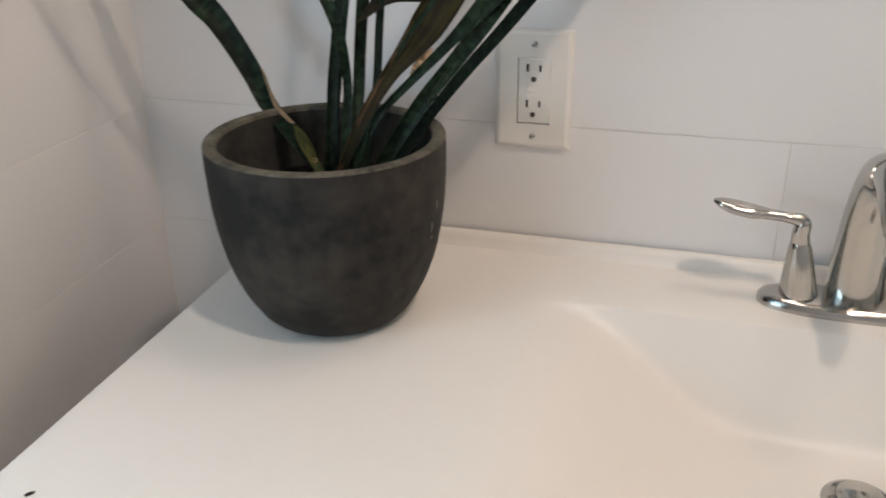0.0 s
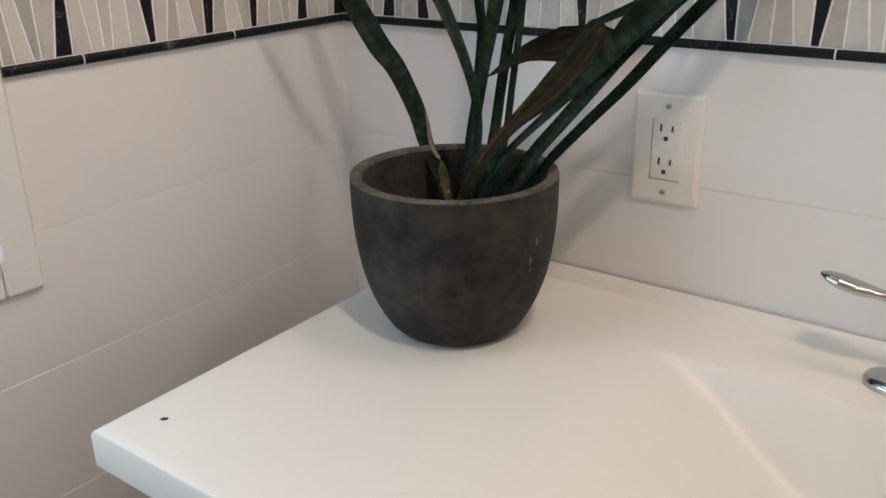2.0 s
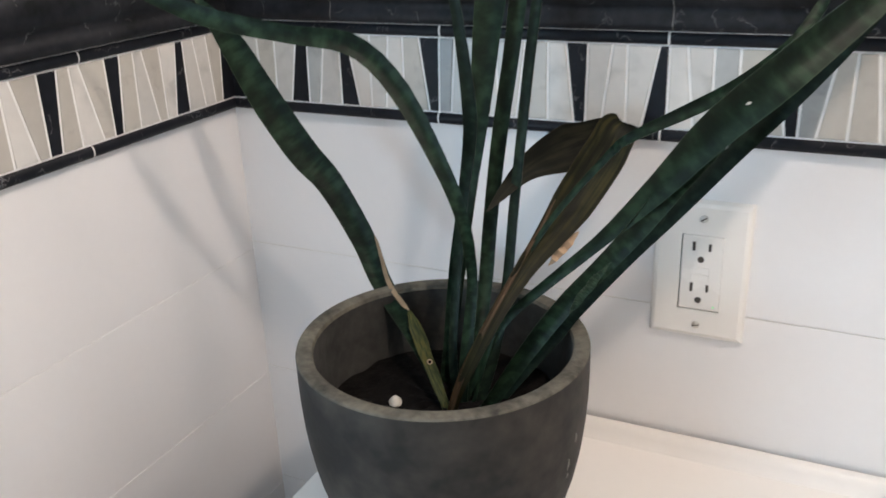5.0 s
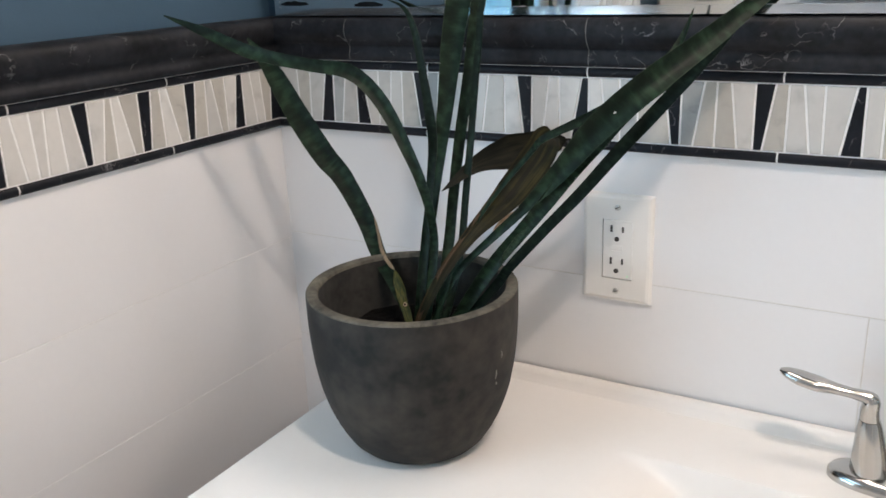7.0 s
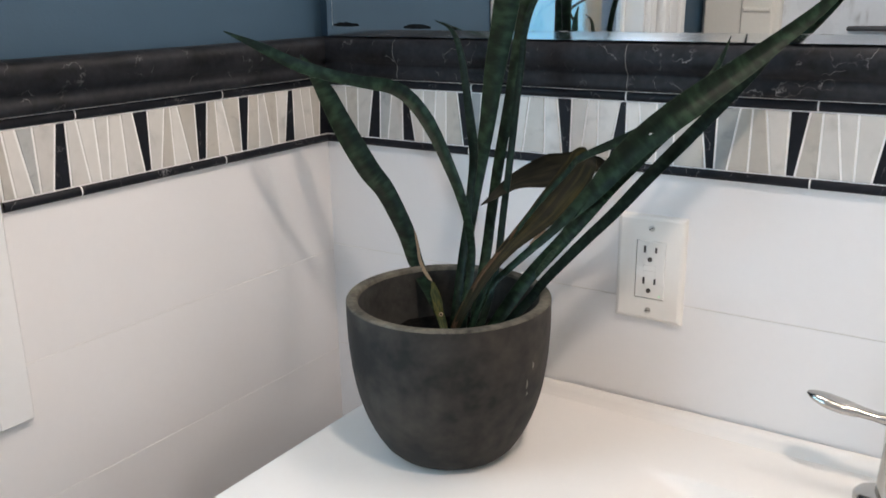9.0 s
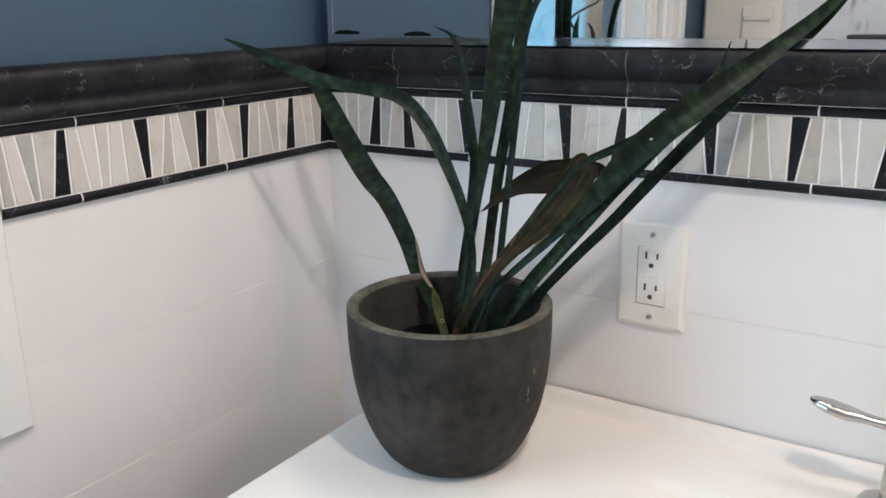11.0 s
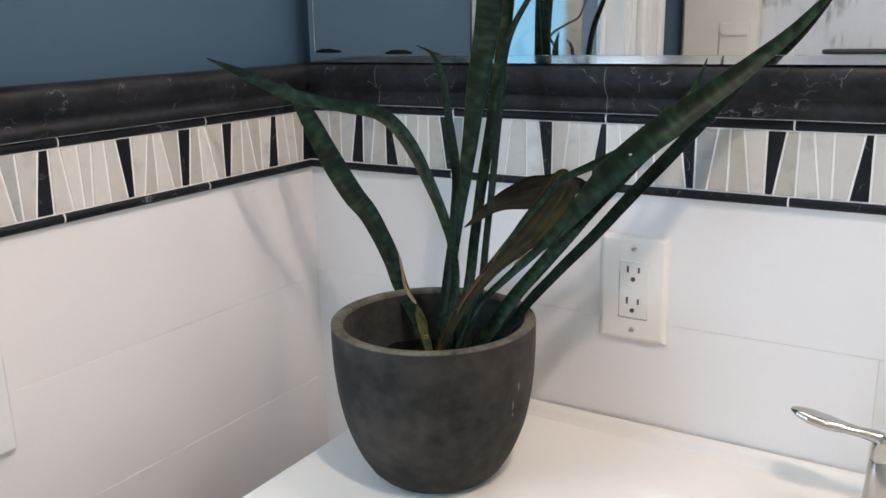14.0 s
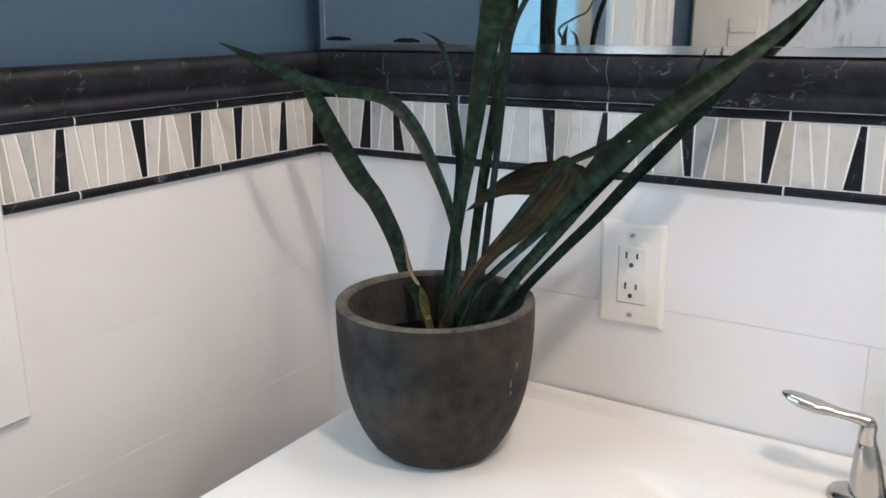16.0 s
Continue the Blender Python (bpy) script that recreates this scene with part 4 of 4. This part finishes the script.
def prism(plane, outline, d0, d1, chamfer=0.0006):
    """A flat piece with a chamfered face from its (s, z) outline."""
    bm = bmesh.new()
    cs = sum(p[0] for p in outline) / len(outline)
    cz = sum(p[1] for p in outline) / len(outline)

    def ring(d, inset):
        out = []
        for s, z in outline:
            out.append(bm.verts.new(wall_point(plane, s + math.copysign(inset, cs - s), d, z + math.copysign(inset, cz - z))))
        return out

    rings = [ring(d0, 0), ring(d1 - chamfer, 0), ring(d1, chamfer)]
    for a, b in zip(rings[:-1], rings[1:]):
        for k in range(len(outline)):
            bm.faces.new((a[k], a[(k + 1) % len(outline)], b[(k + 1) % len(outline)], b[k]))
    bm.faces.new(rings[0][::-1])
    bm.faces.new(rings[-1])
    return bm


def run(plane, profile, s0, s1, mitre0=False, mitre1=False):
    """A moulding along the wall from its (depth, height) profile; mitred ends follow the depth."""
    bm = bmesh.new()
    a = [bm.verts.new(wall_point(plane, s0 + (d if mitre0 else 0), d, z)) for d, z in profile]
    b = [bm.verts.new(wall_point(plane, s1 - (d if mitre1 else 0), d, z)) for d, z in profile]
    n = len(profile)
    for k in range(n):
        bm.faces.new((a[k], a[(k + 1) % n], b[(k + 1) % n], b[k]))
    bm.faces.new(a[::-1])
    bm.faces.new(b)
    return bm


def half_round(z0, z1, depth):
    pts = [(0.0, z0)]
    for k in range(7):
        a = math.pi * k / 6
        pts.append((depth * 0.55 + depth * 0.45 * math.sin(a), (z0 + z1) / 2 - (z1 - z0) / 2 * math.cos(a) * 0.98))
    return pts + [(0.0, z1)]


LINER_LOW, LINER_HIGH = half_round(1.2008, 1.2108, 0.0075), half_round(1.2780, 1.2882, 0.0075)
RAIL = [(0.0, 1.2892), (0.0105, 1.2892)] + [(p.x, p.z) for p in spline([(d, 0, z) for d, z in (
    (0.0112, 1.2895), (0.0138, 1.2925), (0.0142, 1.2975), (0.0122, 1.3030), (0.0128, 1.3075), (0.0165, 1.3115), (0.0200, 1.3165), (0.0220, 1.3225), (0.0222, 1.3290), (0.0205, 1.3345),
    (0.0170, 1.3385), (0.0120, 1.3405))], 40)] + [(0.0, 1.3410)]
WEST_END = 0.4738
TRIM = {"north": ((0.0, 0.035, 0.232, 0.430, 0.629, 0.826, 1.023, 1.220, 1.417, 1.614, ROOM_X), (0.0, 0.039, 0.236, 0.433, 0.6295, 0.826, 1.023, 1.220, 1.417, 1.614, ROOM_X),
                  (0.0, 0.131, 0.4365, 0.742, 1.047, 1.352, ROOM_X)),
        "west": ((0.0, 0.1945, 0.391, WEST_END), (0.0, 0.192, 0.3875, WEST_END), (0.0, WEST_END))}
# boundaries of the mosaic pieces: (along the top, along the bottom, colour of the piece that follows)
NORTH = [(0.0015, 0.0015, "k"), (0.013, 0.018, "w"), (0.0383, 0.0400, "c"), (0.0591, 0.0568, "w"), (0.0843, 0.0736, "k"), (0.0963, 0.0940, "g"), (0.1154, 0.1065, "w"), (0.1311, 0.1306, "k"),
         (0.1394, 0.1500, "w"), (0.164, 0.163, "w"), (0.1831, 0.1783, "w"), (0.1979, 0.1969, "c"), (0.2140, 0.2225, "k"), (0.2342, 0.2323, "g"), (0.2491, 0.2441, "w"), (0.270, 0.262, "w"),
         (0.287, 0.290, "w"), (0.3143, 0.3055, "c"), (0.3340, 0.3342, "w"), (0.3495, 0.3570, "k"), (0.3681, 0.3670, "w"), (0.3885, 0.3804, "w"), (0.4003, 0.4010, "w"), (0.4264, 0.4140, "k"),
         (0.4338, 0.4341, "w"), (0.4474, 0.4551, "w"), (0.4679, 0.4691, "g")]
NORTH_MORE = [(0.4870, 0.4888, "c"), (0.5149, 0.5234, "k"), (0.5328, 0.5328, "g"), (0.5556, 0.5460, "c"), (0.5678, 0.5675, "c"), (0.5814, 0.5897, "w"), (0.6041, 0.6044, "k"), (0.6230, 0.6136, "c"),
              (0.6347, 0.6349, "w"), (0.6481, 0.6570, "w"), (0.6666, 0.6685, "w"), (0.6939, 0.6838, "k"), (0.7019, 0.7029, "w")]
WEST = [(0.0015, 0.0015, "k"), (0.0160, 0.0221, "c"), (0.0369, 0.0327, "w"), (0.0549, 0.0477, "w"), (0.0692, 0.0703, "k"), (0.0790, 0.0889, "w"), (0.1002, 0.1007, "c"), (0.1218, 0.1113, "w"),
        (0.1319, 0.1350, "c"), (0.1476, 0.1559, "k"), (0.1650, 0.1657, "c"), (0.1919, 0.1782, "w"), (0.2019, 0.2015, "c"), (0.2143, 0.2223, "k"), (0.2334, 0.2346, "c"), (0.2585, 0.2458, "w"),
        (0.2683, 0.2686, "c"), (0.2763, 0.2873, "w"), (0.2990, 0.3008, "k"), (0.3187, 0.3101, "w"), (0.3333, 0.3321, "w"), (0.3491, 0.3540, "w"), (0.3657, 0.3647, "w"), (0.3859, 0.3779, "w"),
        (0.3983, 0.4002, "k"), (0.4092, 0.4197, "w"), (0.4339, 0.4335, "g"), (0.4517, 0.4415, "w"), (0.4650, 0.4600, "c")]
rnd = random.Random(11)
far, s = [], 0.7185
while s < ROOM_X - 0.03:
    far.append((s + rnd.uniform(-0.004, 0.004), s + rnd.uniform(-0.004, 0.004), "k" if len(far) % 4 == 3 else rnd.choice("wwwcg")))
    s += rnd.uniform(0.014, 0.024)
PIECES = {"north": NORTH + NORTH_MORE + far + [(ROOM_X - 0.002, ROOM_X - 0.002, "")], "west": WEST + [(WEST_END - 0.001, WEST_END - 0.001, "")]}
STONE = {"k": liner_black, "w": mosaic_white, "c": mosaic_cream, "g": mosaic_grey}
for plane in ("north", "west"):
    low, high, rail = TRIM[plane]
    end = low[-1]
    border = structure("trim_mosaic_" + plane, prism(plane, [(0.0, 1.2014), (end, 1.2014), (end, 1.2895), (0.0, 1.2895)], -0.004, 0.0037, 0.0002), grout_pale,
                       "border of white, grey and black slanted stone mosaic", "mosaic border")
    for name, cuts, prof in (("liner", low, LINER_LOW), ("liner", high, LINER_HIGH)):
        for k, (a, b) in enumerate(zip(cuts[:-1], cuts[1:])):
            part(name, run(plane, prof, a + (0 if k == 0 else 0.0010), b - (0 if k == len(cuts) - 2 else 0.0010), k == 0), liner_black, border, "", True)
    for cuts, prof in ((low, LINER_LOW), (high, LINER_HIGH)):
        for c in cuts[1:-1]:
            part("joint", run(plane, [(d * 0.95, (z - 1.25) * 0.9998 + 1.25) for d, z in prof], c - 0.0009, c + 0.0009), grout_pale, border)
    part("joint", prism(plane, [(0.012, 1.2883), (end, 1.2883), (end, 1.2892), (0.012, 1.2892)], 0.0, 0.0078, 0.0002), grout_pale, border)
    pcs = PIECES[plane]
    for (a0, b0, kind), (a1, b1, _) in zip(pcs[:-1], pcs[1:]):
        g = 0.0011
        part("mosaic_tile", prism(plane, [(b0 + g, 1.2122), (b1 - g, 1.2122), (a1 - g, 1.2766), (a0 + g, 1.2766)], 0.0, 0.0046), STONE[kind], border)
    moulding = tagged(new("trim_rail_" + plane), "black veined marble chair rail moulding", "chair rail", "", "structure")
    for c in rail[1:-1]:
        part("joint", run(plane, [(d * 0.985, (z - 1.315) * 0.985 + 1.315) for d, z in RAIL], c - 0.0006, c + 0.0006), grout_worn, moulding)
    for k, (a, b) in enumerate(zip(rail[:-1], rail[1:])):
        part("rail_piece", run(plane, RAIL, a + (0 if k == 0 else 0.0005), b - (0 if k == len(rail) - 2 else 0.0005), k == 0), stone_black, moulding, "", True)

# floor tiles
floor_ob = bpy.data.objects["floor"]
for i in range(4):
    for j in range(4):
        x0, y0 = i * 0.49, ROOM_Y + j * 0.427
        part("floor_tile", box(x0 + 0.002, min(x0 + 0.488, ROOM_X), y0 + 0.002, y0 + 0.425, -0.004, 0.0, 0.001), floor_tile, floor_ob)
